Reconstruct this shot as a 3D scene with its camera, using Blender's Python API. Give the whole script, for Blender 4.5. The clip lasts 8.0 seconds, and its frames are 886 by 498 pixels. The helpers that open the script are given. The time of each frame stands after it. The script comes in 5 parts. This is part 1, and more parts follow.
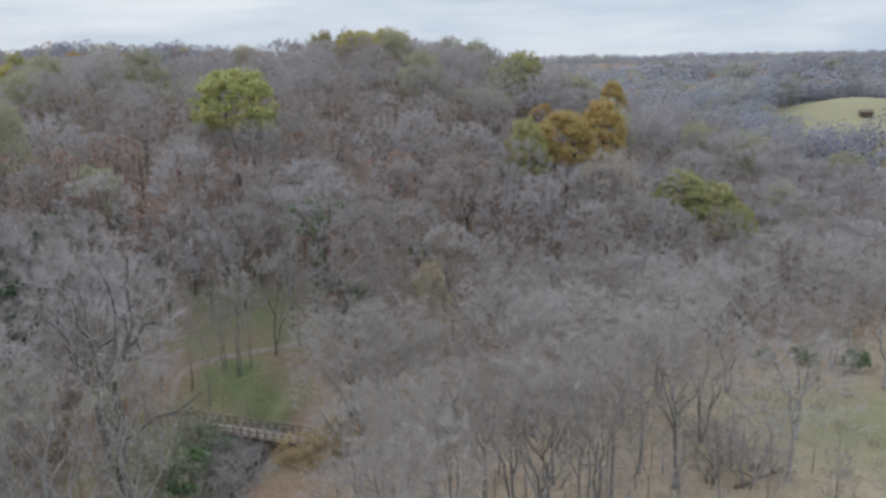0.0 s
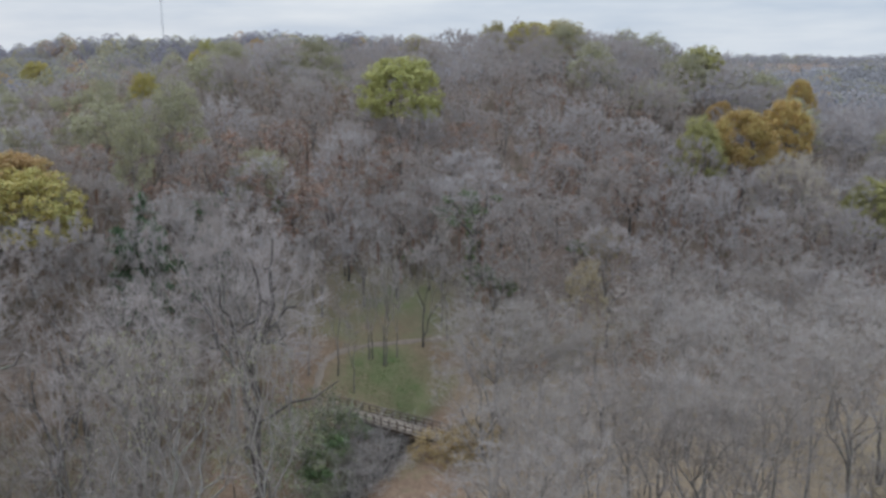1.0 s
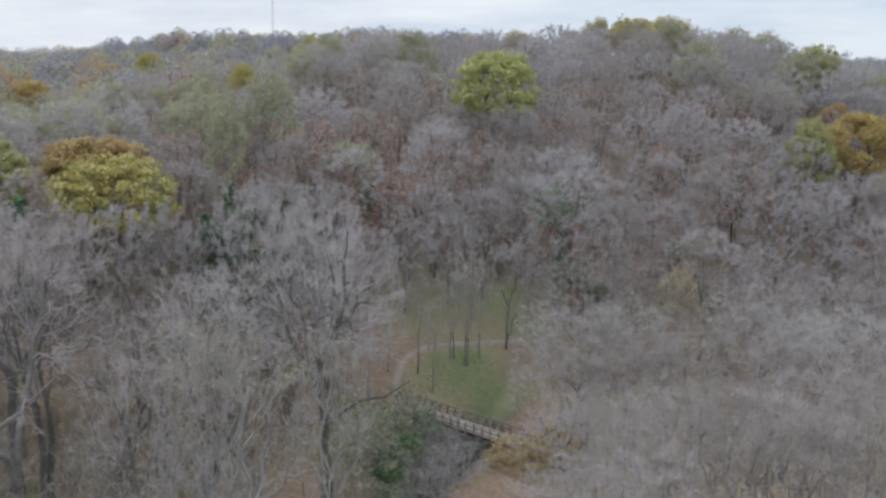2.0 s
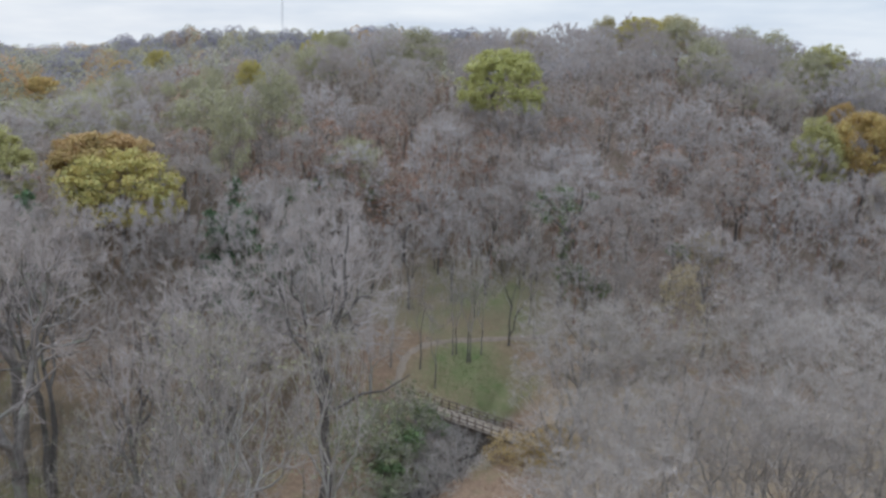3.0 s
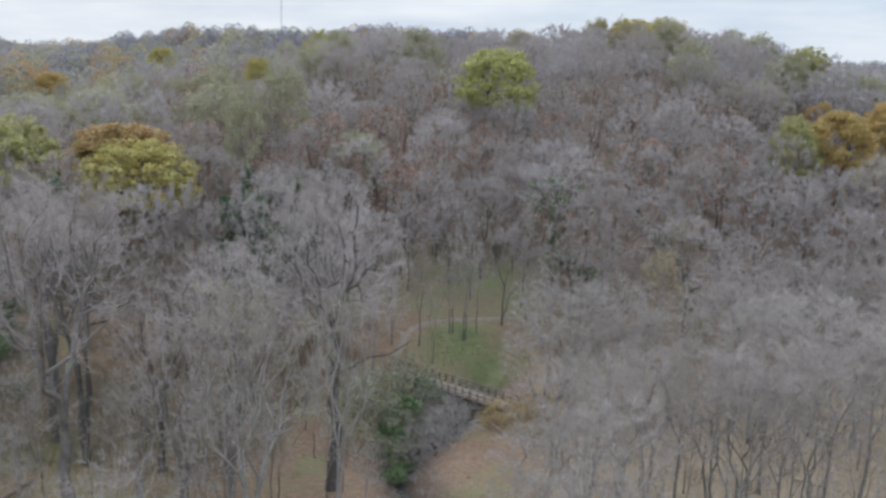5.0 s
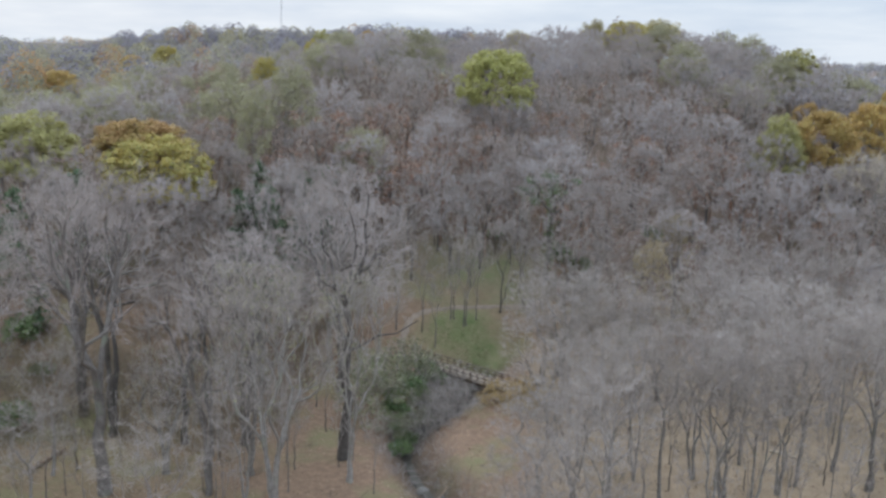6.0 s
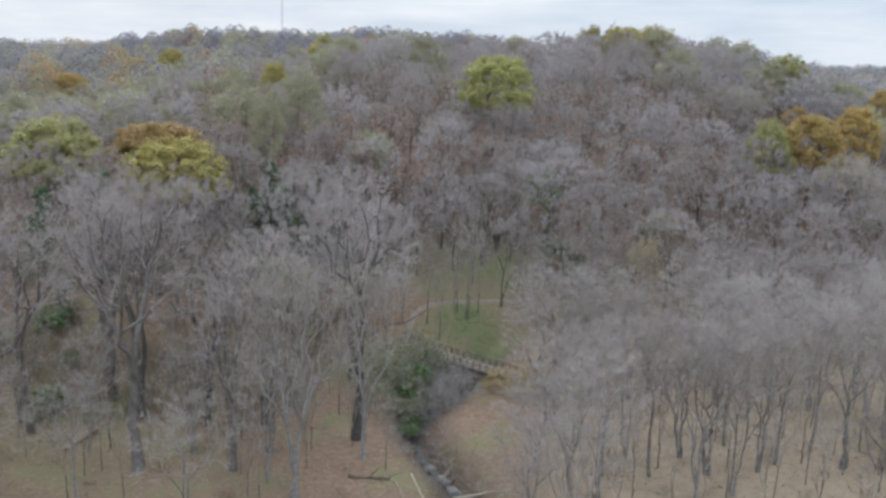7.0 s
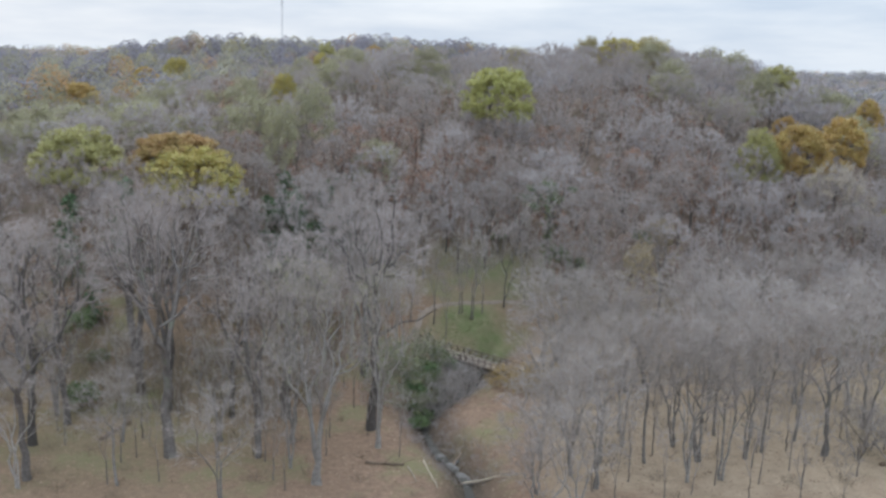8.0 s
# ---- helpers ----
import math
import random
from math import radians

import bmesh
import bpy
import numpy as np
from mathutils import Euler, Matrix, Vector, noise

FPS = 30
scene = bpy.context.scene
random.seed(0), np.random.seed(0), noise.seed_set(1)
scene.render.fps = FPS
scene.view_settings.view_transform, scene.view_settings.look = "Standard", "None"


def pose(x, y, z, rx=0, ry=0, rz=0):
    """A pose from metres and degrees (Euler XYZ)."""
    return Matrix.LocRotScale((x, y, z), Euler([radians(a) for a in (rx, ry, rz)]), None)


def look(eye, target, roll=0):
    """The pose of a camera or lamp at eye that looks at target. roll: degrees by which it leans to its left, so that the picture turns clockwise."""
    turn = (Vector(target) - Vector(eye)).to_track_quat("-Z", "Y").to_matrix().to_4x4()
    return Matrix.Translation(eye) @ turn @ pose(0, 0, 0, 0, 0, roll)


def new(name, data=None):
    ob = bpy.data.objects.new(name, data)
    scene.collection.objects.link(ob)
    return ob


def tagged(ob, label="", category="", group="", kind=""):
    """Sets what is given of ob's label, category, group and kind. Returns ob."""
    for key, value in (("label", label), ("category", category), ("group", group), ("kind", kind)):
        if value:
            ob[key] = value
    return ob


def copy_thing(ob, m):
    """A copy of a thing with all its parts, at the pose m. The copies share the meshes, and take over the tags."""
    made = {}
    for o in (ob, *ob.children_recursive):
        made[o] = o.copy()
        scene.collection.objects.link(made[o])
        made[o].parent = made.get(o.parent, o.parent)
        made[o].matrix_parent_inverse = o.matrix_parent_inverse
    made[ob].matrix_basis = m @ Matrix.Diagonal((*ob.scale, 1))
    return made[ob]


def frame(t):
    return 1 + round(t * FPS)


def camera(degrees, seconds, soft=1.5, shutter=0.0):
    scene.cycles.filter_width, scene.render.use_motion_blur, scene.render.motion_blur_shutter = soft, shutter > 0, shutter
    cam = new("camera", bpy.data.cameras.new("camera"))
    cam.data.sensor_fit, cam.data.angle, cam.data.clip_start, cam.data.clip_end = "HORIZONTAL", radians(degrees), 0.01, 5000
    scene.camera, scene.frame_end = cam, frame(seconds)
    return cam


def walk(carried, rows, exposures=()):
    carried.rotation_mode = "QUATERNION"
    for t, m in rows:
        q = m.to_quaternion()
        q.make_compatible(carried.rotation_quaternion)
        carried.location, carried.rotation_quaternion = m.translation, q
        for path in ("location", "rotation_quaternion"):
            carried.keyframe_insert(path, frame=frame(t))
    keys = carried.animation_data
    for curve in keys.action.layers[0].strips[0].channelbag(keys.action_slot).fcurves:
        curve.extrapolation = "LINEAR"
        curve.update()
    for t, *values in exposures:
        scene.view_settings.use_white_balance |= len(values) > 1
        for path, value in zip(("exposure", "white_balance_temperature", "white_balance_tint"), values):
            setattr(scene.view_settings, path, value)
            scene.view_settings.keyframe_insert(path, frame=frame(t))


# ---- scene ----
cam = camera(52.8, 8.0, soft=2.75, shutter=0.25)
PATH = [
    (0, (-2.076, -0.27, 36.53), (-1.577, 1.623, 36.12), -1.1),
    (0.5, (-1.152, 1.338, 36.246), (-0.838, 3.27, 35.833), -0.4),
    (1, (-0.254, 2.956, 35.862), (-0.119, 4.908, 35.445), 0.1),
    (1.5, (0.545, 4.579, 35.489), (0.555, 6.535, 35.071), 0.5),
    (2, (1.165, 5.608, 35.252), (1.08, 7.561, 34.83), 0.9),
    (3.5, (1.88, 4.61, 35.01), (1.775, 6.562, 34.585), 1.2),
    (4, (1.946, 2.925, 34.969), (1.845, 4.876, 34.544), 1.3),
    (4.5, (1.922, 0.556, 34.983), (1.825, 2.508, 34.557), 1.5),
    (6, (1.588, -7.864, 35.08), (1.501, -5.912, 34.654), 1.9),
    (6.5, (1.373, -10.886, 35.344), (1.288, -8.934, 34.918), 2.0),
    (7, (1.126, -13.942, 35.845), (1.043, -11.989, 35.421), 2.0),
    (7.5, (0.734, -16.993, 36.406), (0.653, -15.039, 35.988), 2.0),
    (8, (0.207, -20.061, 36.829), (0.13, -18.105, 36.418), 2.0),
]
walk(cam, [(t, look(eye, target, roll)) for t, eye, target, roll in PATH], ((0, -0.09), (0.5, -0.11), (1.0, -0.15), (1.5, 0.02), (2.0, 0.05), (8, 0.09)))

# ---- world, sun, exposure ----
SUN_AZ, SUN_EL = radians(-28), radians(38)
world = bpy.data.worlds.new("overcast_sky")
scene.world = world
world.use_nodes = True
wn, wl = world.node_tree.nodes, world.node_tree.links
wn.clear()
w_out = wn.new("ShaderNodeOutputWorld")
w_mix = wn.new("ShaderNodeMixShader")
w_sky = wn.new("ShaderNodeTexSky")
w_sky.sky_type, w_sky.sun_disc = "NISHITA", False
w_sky.sun_elevation, w_sky.sun_rotation = SUN_EL, SUN_AZ
w_sky.air_density, w_sky.dust_density = 1.0, 3.0
w_b1 = wn.new("ShaderNodeBackground")
w_b1.inputs[1].default_value = 0.09
w_b2 = wn.new("ShaderNodeBackground")
w_b2.inputs[1].default_value = 0.93
w_tc = wn.new("ShaderNodeTexCoord")
w_map = wn.new("ShaderNodeMapping")
w_map.inputs["Scale"].default_value = (2.2, 2.2, 13.0)
w_noise = wn.new("ShaderNodeTexNoise")
w_noise.inputs["Scale"].default_value = 1.6
w_noise.inputs["Detail"].default_value = 6.0
w_noise.inputs["Roughness"].default_value = 0.55
w_ramp = wn.new("ShaderNodeValToRGB")
w_ramp.color_ramp.elements[0].position, w_ramp.color_ramp.elements[0].color = 0.36, (0.52, 0.64, 0.81, 1)
w_ramp.color_ramp.elements[1].position, w_ramp.color_ramp.elements[1].color = 0.66, (0.79, 0.87, 0.97, 1)
wl.new(w_tc.outputs["Generated"], w_map.inputs["Vector"])
wl.new(w_map.outputs["Vector"], w_noise.inputs["Vector"])
wl.new(w_noise.outputs["Fac"], w_ramp.inputs["Fac"])
wl.new(w_ramp.outputs["Color"], w_b2.inputs[0])
w_sep = wn.new("ShaderNodeSeparateXYZ")
wl.new(w_tc.outputs["Generated"], w_sep.inputs[0])
w_up = wn.new("ShaderNodeMapRange")
w_up.inputs["From Min"].default_value, w_up.inputs["From Max"].default_value = 0.10, 1.0
w_up.inputs["To Min"].default_value, w_up.inputs["To Max"].default_value = 1.05, 3.3
wl.new(w_sep.outputs["Z"], w_up.inputs["Value"])
wl.new(w_up.outputs["Result"], w_b2.inputs[1])
wl.new(w_sky.outputs["Color"], w_b1.inputs[0])
w_mix.inputs[0].default_value = 0.85
wl.new(w_b1.outputs[0], w_mix.inputs[1])
wl.new(w_b2.outputs[0], w_mix.inputs[2])
wl.new(w_mix.outputs[0], w_out.inputs["Surface"])

sun_data = bpy.data.lights.new("sun", "SUN")
sun_data.energy, sun_data.angle, sun_data.color = 1.1, radians(45), (1.0, 0.98, 0.95)
sun = new("sun", sun_data)
sun.matrix_world = look((0, 0, 0), (-math.sin(SUN_AZ) * math.cos(SUN_EL), -math.cos(SUN_AZ) * math.cos(SUN_EL), -math.sin(SUN_EL)))
scene.view_settings.exposure = 0.0


# ---- materials ----
def nodes_of(name):
    m = bpy.data.materials.new(name)
    m.use_nodes = True
    return m, m.node_tree.nodes, m.node_tree.links, m.node_tree.nodes["Principled BSDF"]


def mixed(n, l, a, b, fac, mode="MIX"):
    """A colour mix node; a, b and fac are sockets or plain values."""
    x = n.new("ShaderNodeMix")
    x.data_type, x.blend_type = "RGBA", mode
    for sock, v in ((x.inputs["Factor"], fac), (x.inputs["A"], a), (x.inputs["B"], b)):
        if isinstance(v, (int, float)):
            sock.default_value = v
        elif isinstance(v, tuple):
            sock.default_value = (*v, 1.0)
        else:
            l.new(v, sock)
    return x.outputs["Result"]


def noise_fac(n, l, scale, detail=4.0, lo=0.35, hi=0.65, rough=0.55, coords="Object"):
    tc = n.new("ShaderNodeTexCoord")
    t = n.new("ShaderNodeTexNoise")
    t.inputs["Scale"].default_value, t.inputs["Detail"].default_value = scale, detail
    t.inputs["Roughness"].default_value = rough
    if coords == "World":
        g = n.new("ShaderNodeNewGeometry")
        l.new(g.outputs["Position"], t.inputs["Vector"])
    else:
        l.new(tc.outputs[coords], t.inputs["Vector"])
    r = n.new("ShaderNodeMapRange")
    r.inputs["From Min"].default_value, r.inputs["From Max"].default_value = lo, hi
    l.new(t.outputs["Fac"], r.inputs["Value"])
    return r.outputs["Result"]


def bumped(n, l, bsdf, height, strength=0.4, distance=0.05):
    b = n.new("ShaderNodeBump")
    b.inputs["Strength"].default_value, b.inputs["Distance"].default_value = strength, distance
    l.new(height, b.inputs["Height"])
    l.new(b.outputs["Normal"], bsdf.inputs["Normal"])


def random_fac(n, source):
    if source == "object":
        return n.new("ShaderNodeObjectInfo").outputs["Random"]
    if source == "island":
        return n.new("ShaderNodeNewGeometry").outputs["Random Per Island"]
    a = n.new("ShaderNodeAttribute")
    a.attribute_name = source
    return a.outputs["Fac"]


def wood_material(name, dark, light, scale=3.0, rough=0.85, bump=0.5, vary=0.35, lichen=None):
    """Bark or weathered timber: streaked, with its own tone on every object."""
    m, n, l, bsdf = nodes_of(name)
    f = noise_fac(n, l, scale, 6.0, 0.3, 0.7, 0.7)
    c = mixed(n, l, dark, light, f)
    if lichen:
        c = mixed(n, l, c, lichen, noise_fac(n, l, scale * 0.35, 3.0, 0.55, 0.7))
    o = random_fac(n, "object")
    dim = n.new("ShaderNodeMapRange")
    dim.inputs["To Min"].default_value, dim.inputs["To Max"].default_value = 1 - vary, 1 + vary
    l.new(o, dim.inputs["Value"])
    c = mixed(n, l, c, dim.outputs["Result"], 1.0, "MULTIPLY")
    l.new(c, bsdf.inputs["Base Color"])
    bsdf.inputs["Roughness"].default_value = rough
    bsdf.inputs["Specular IOR Level"].default_value = 0.2
    bumped(n, l, bsdf, f, bump, 0.04)
    return m


def twig_material(name, a, b, c, source="object"):
    """Fine twigs: tone by tree and by twig."""
    m, n, l, bsdf = nodes_of(name)
    col = mixed(n, l, a, b, random_fac(n, source))
    col = mixed(n, l, col, c, noise_fac(n, l, 0.5, 2.0, 0.45, 0.75))
    isl = random_fac(n, "island")
    r = n.new("ShaderNodeMapRange")
    r.inputs["To Min"].default_value, r.inputs["To Max"].default_value = 0.88, 1.10
    l.new(isl, r.inputs["Value"])
    col = mixed(n, l, col, r.outputs["Result"], 1.0, "MULTIPLY")
    l.new(col, bsdf.inputs["Base Color"])
    bsdf.inputs["Roughness"].default_value = 0.8
    bsdf.inputs["Specular IOR Level"].default_value = 0.12
    tr = n.new("ShaderNodeBsdfTranslucent")
    l.new(col, tr.inputs["Color"])
    mx = n.new("ShaderNodeMixShader")
    mx.inputs[0].default_value = 0.45
    l.new(bsdf.outputs[0], mx.inputs[1])
    l.new(tr.outputs[0], mx.inputs[2])
    l.new(mx.outputs[0], n["Material Output"].inputs["Surface"])
    return m


def leaf_material(name, a, b, c, source="object", thin=0.25, vary=0.09):
    """Leaves: colour runs from a to b over the crown, single leaves lean to c."""
    m, n, l, bsdf = nodes_of(name)
    col = mixed(n, l, a, b, noise_fac(n, l, 0.28, 3.0, 0.38, 0.62))
    isl = random_fac(n, "island")
    r = n.new("ShaderNodeMapRange")
    r.inputs["From Min"].default_value = 0.45
    l.new(isl, r.inputs["Value"])
    col = mixed(n, l, col, c, r.outputs["Result"])
    o = random_fac(n, source)
    v = n.new("ShaderNodeMapRange")
    v.inputs["To Min"].default_value, v.inputs["To Max"].default_value = 1 - vary, 1 + vary
    l.new(o, v.inputs["Value"])
    col = mixed(n, l, col, v.outputs["Result"], 1.0, "MULTIPLY")
    l.new(col, bsdf.inputs["Base Color"])
    bsdf.inputs["Roughness"].default_value = 0.6
    bsdf.inputs["Specular IOR Level"].default_value = 0.1
    tr = n.new("ShaderNodeBsdfTranslucent")
    l.new(col, tr.inputs["Color"])
    mx = n.new("ShaderNodeMixShader")
    mx.inputs[0].default_value = thin
    l.new(bsdf.outputs[0], mx.inputs[1])
    l.new(tr.outputs[0], mx.inputs[2])
    l.new(mx.outputs[0], n["Material Output"].inputs["Surface"])
    return m


M_BARK = wood_material("grey_bark", (0.156, 0.140, 0.125), (0.342, 0.316, 0.290), 2.5, lichen=(0.248, 0.246, 0.198))
M_BARK_MID = wood_material("brown_grey_bark", (0.085, 0.074, 0.066), (0.20, 0.182, 0.168), 2.5, lichen=(0.16, 0.165, 0.13))
M_BARK_DARK = wood_material("dark_bark", (0.065, 0.056, 0.05), (0.165, 0.148, 0.135), 2.5)
M_TWIG = twig_material("grey_twigs", (0.306, 0.271, 0.252), (0.466, 0.427, 0.406), (0.380, 0.337, 0.290))
M_TWIG_DARK = twig_material("brown_grey_creek_twigs", (0.290, 0.253, 0.237), (0.478, 0.431, 0.418), (0.352, 0.301, 0.260))
M_TWIG_HILL = twig_material("brown_grey_twigs", (0.335, 0.296, 0.273), (0.450, 0.418, 0.411), (0.375, 0.312, 0.277))
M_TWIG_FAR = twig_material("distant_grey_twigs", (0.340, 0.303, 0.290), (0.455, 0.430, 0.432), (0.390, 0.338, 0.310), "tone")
M_TWIG_PALE = twig_material("pale_tan_twigs", (0.436, 0.383, 0.319), (0.483, 0.428, 0.355), (0.408, 0.365, 0.267))
M_BRUSH = twig_material("brown_brush", (0.167, 0.134, 0.108), (0.264, 0.223, 0.185), (0.185, 0.169, 0.100), "tone")
M_GREEN = leaf_material("yellow_green_leaves", (0.40, 0.395, 0.145), (0.49, 0.46, 0.19), (0.33, 0.345, 0.125))
M_YELLOW = leaf_material("yellow_leaves", (0.469, 0.398, 0.136), (0.377, 0.364, 0.141), (0.469, 0.349, 0.121))
M_GOLD = leaf_material("golden_leaves", (0.46, 0.325, 0.125), (0.48, 0.39, 0.15), (0.43, 0.265, 0.11))
M_RUST = leaf_material("rust_leaves", (0.40, 0.26, 0.12), (0.42, 0.32, 0.13), (0.36, 0.215, 0.105))
M_OLIVE = leaf_material("pale_olive_leaves", (0.315, 0.308, 0.195), (0.38, 0.362, 0.225), (0.335, 0.312, 0.205), vary=0.15)
M_DULL = leaf_material("dull_yellow_green_leaves", (0.36, 0.355, 0.155), (0.43, 0.41, 0.18), (0.38, 0.335, 0.155))
M_FADE = leaf_material("fading_brown_yellow_leaves", (0.36, 0.325, 0.175), (0.42, 0.37, 0.19), (0.38, 0.315, 0.17))
M_TAN = leaf_material("withered_tan_leaves", (0.40, 0.285, 0.135), (0.36, 0.26, 0.125), (0.42, 0.32, 0.165))
M_TAN_PALE = leaf_material("withered_pale_tan_leaves", (0.38, 0.315, 0.205), (0.34, 0.275, 0.18), (0.41, 0.345, 0.23))
M_GREYGREEN = leaf_material("grey_green_leaves", (0.178, 0.200, 0.111), (0.238, 0.246, 0.140), (0.272, 0.264, 0.162))
M_SHRUB = leaf_material("shrub_leaves", (0.10, 0.16, 0.07), (0.15, 0.205, 0.09), (0.20, 0.245, 0.12), thin=0.2)
M_CEDAR = leaf_material("evergreen_needles", (0.06, 0.105, 0.055), (0.08, 0.135, 0.065), (0.11, 0.16, 0.08), thin=0.1)
M_DECK = wood_material("weathered_deck_boards", (0.22, 0.18, 0.145), (0.35, 0.295, 0.24), 4.0, vary=0.2)
M_RAIL = wood_material("brown_rail_timber", (0.089, 0.064, 0.053), (0.179, 0.136, 0.110), 4.0, vary=0.2)
M_LOG = wood_material("rotting_log", (0.10, 0.07, 0.05), (0.24, 0.18, 0.13), 2.0)
M_PALE_LOG = wood_material("barkless_pale_wood", (0.245, 0.202, 0.148), (0.374, 0.324, 0.252), 3.0)
M_ROCK = wood_material("creek_stone", (0.081, 0.076, 0.069), (0.198, 0.189, 0.177), 2.0, vary=0.3)
M_STEEL = wood_material("galvanised_steel", (0.42, 0.43, 0.45), (0.55, 0.56, 0.58), 0.5, rough=0.5, bump=0.05, vary=0.05)
M_SHED = wood_material("shed_boards", (0.10, 0.075, 0.06), (0.16, 0.12, 0.09), 1.0)

M_WATER, n_, l_, b_ = nodes_of("creek_water")
b_.inputs["Base Color"].default_value = (0.035, 0.032, 0.026, 1)
b_.inputs["Roughness"].default_value = 0.35
b_.inputs["Specular IOR Level"].default_value = 0.15
bumped(n_, l_, b_, noise_fac(n_, l_, 3.0, 3.0), 0.15, 0.03)

# the ground: leaf litter, dry grass and green turf, told apart by the attribute "cover"
M_GROUND, n_, l_, b_ = nodes_of("woodland_floor")
at_ = n_.new("ShaderNodeAttribute")
at_.attribute_name = "cover"
sep_ = n_.new("ShaderNodeSeparateColor")
l_.new(at_.outputs["Color"], sep_.inputs["Color"])
litter_ = mixed(n_, l_, (0.150, 0.100, 0.070), (0.305, 0.208, 0.146), noise_fac(n_, l_, 1.7, 8.0, 0.3, 0.7, 0.75))
litter_ = mixed(n_, l_, litter_, (0.20, 0.185, 0.10), noise_fac(n_, l_, 0.12, 5.0, 0.5, 0.68, 0.65))
rusty_ = mixed(n_, l_, (0.14, 0.106, 0.088), (0.255, 0.194, 0.16), noise_fac(n_, l_, 0.9, 8.0, 0.3, 0.7, 0.75))
dry_ = mixed(n_, l_, (0.262, 0.202, 0.142), (0.405, 0.316, 0.226), noise_fac(n_, l_, 0.6, 8.0, 0.3, 0.7, 0.7))
turf_ = mixed(n_, l_, (0.12, 0.16, 0.064), (0.22, 0.20, 0.115), noise_fac(n_, l_, 0.5, 7.0, 0.32, 0.62, 0.72))
mud_ = mixed(n_, l_, (0.05, 0.042, 0.035), (0.11, 0.088, 0.068), noise_fac(n_, l_, 1.2, 6.0))
g_ = mixed(n_, l_, litter_, rusty_, sep_.outputs["Blue"])
g_ = mixed(n_, l_, g_, dry_, sep_.outputs["Green"])
g_ = mixed(n_, l_, g_, turf_, sep_.outputs["Red"])
g_ = mixed(n_, l_, g_, mud_, at_.outputs["Alpha"])
l_.new(g_, b_.inputs["Base Color"])
b_.inputs["Roughness"].default_value = 0.95
b_.inputs["Specular IOR Level"].default_value = 0.1
bumped(n_, l_, b_, noise_fac(n_, l_, 3.0, 8.0, 0.2, 0.8, 0.75), 0.7, 0.15)

M_TRAIL, n_, l_, b_ = nodes_of("dirt_trail")
c_ = mixed(n_, l_, (0.175, 0.138, 0.106), (0.268, 0.212, 0.167), noise_fac(n_, l_, 0.8, 8.0, 0.3, 0.7, 0.7))
l_.new(c_, b_.inputs["Base Color"])
b_.inputs["Roughness"].default_value = 0.95
bumped(n_, l_, b_, noise_fac(n_, l_, 4.0, 6.0), 0.5, 0.05)


# ---- mesh helpers ----
def link_mesh(name, verts, tris, material, parent=None, label="", attr=None):
    """One mesh object from arrays of vertices and triangles."""
    me = bpy.data.meshes.new(name)
    v = np.asarray(verts, dtype=np.float32).reshape(-1, 3)
    f = np.asarray(tris, dtype=np.int32).reshape(-1, 3)
    me.vertices.add(len(v))
    me.vertices.foreach_set("co", v.ravel())
    me.loops.add(len(f) * 3)
    me.loops.foreach_set("vertex_index", f.ravel())
    me.polygons.add(len(f))
    me.polygons.foreach_set("loop_start", np.arange(0, len(f) * 3, 3, dtype=np.int32))
    if attr is not None:
        a = me.attributes.new(attr[0], "FLOAT", "POINT")
        a.data.foreach_set("value", np.asarray(attr[1], dtype=np.float32))
    me.update(calc_edges=True)
    me.materials.append(material)
    ob = new(name, me)
    if parent is not None:
        ob.parent = parent
    if label:
        tagged(ob, label)
    return ob


def part(name, bm, material, parent=None, label=""):
    """Links a bmesh as one mesh object."""
    me = bpy.data.meshes.new(name)
    bm.to_mesh(me)
    bm.free()
    me.materials.append(material)
    ob = new(name, me)
    if parent is not None:
        ob.parent = parent
    if label:
        tagged(ob, label)
    return ob


def bar(a, b, w, h, bevel=0.012):
    """A bevelled timber from a to b, w wide and h high."""
    bm = bmesh.new()
    a, b = Vector(a), Vector(b)
    bmesh.ops.create_cube(bm, size=1.0)
    d = b - a
    q = d.to_track_quat("X", "Z").to_matrix().to_4x4()
    m = Matrix.Translation((a + b) / 2) @ q @ Matrix.Diagonal((d.length, w, h, 1))
    bmesh.ops.transform(bm, matrix=m, verts=bm.verts)
    if bevel:
        bmesh.ops.bevel(bm, geom=bm.edges[:], offset=bevel, segments=1, affect="EDGES")
    return bm


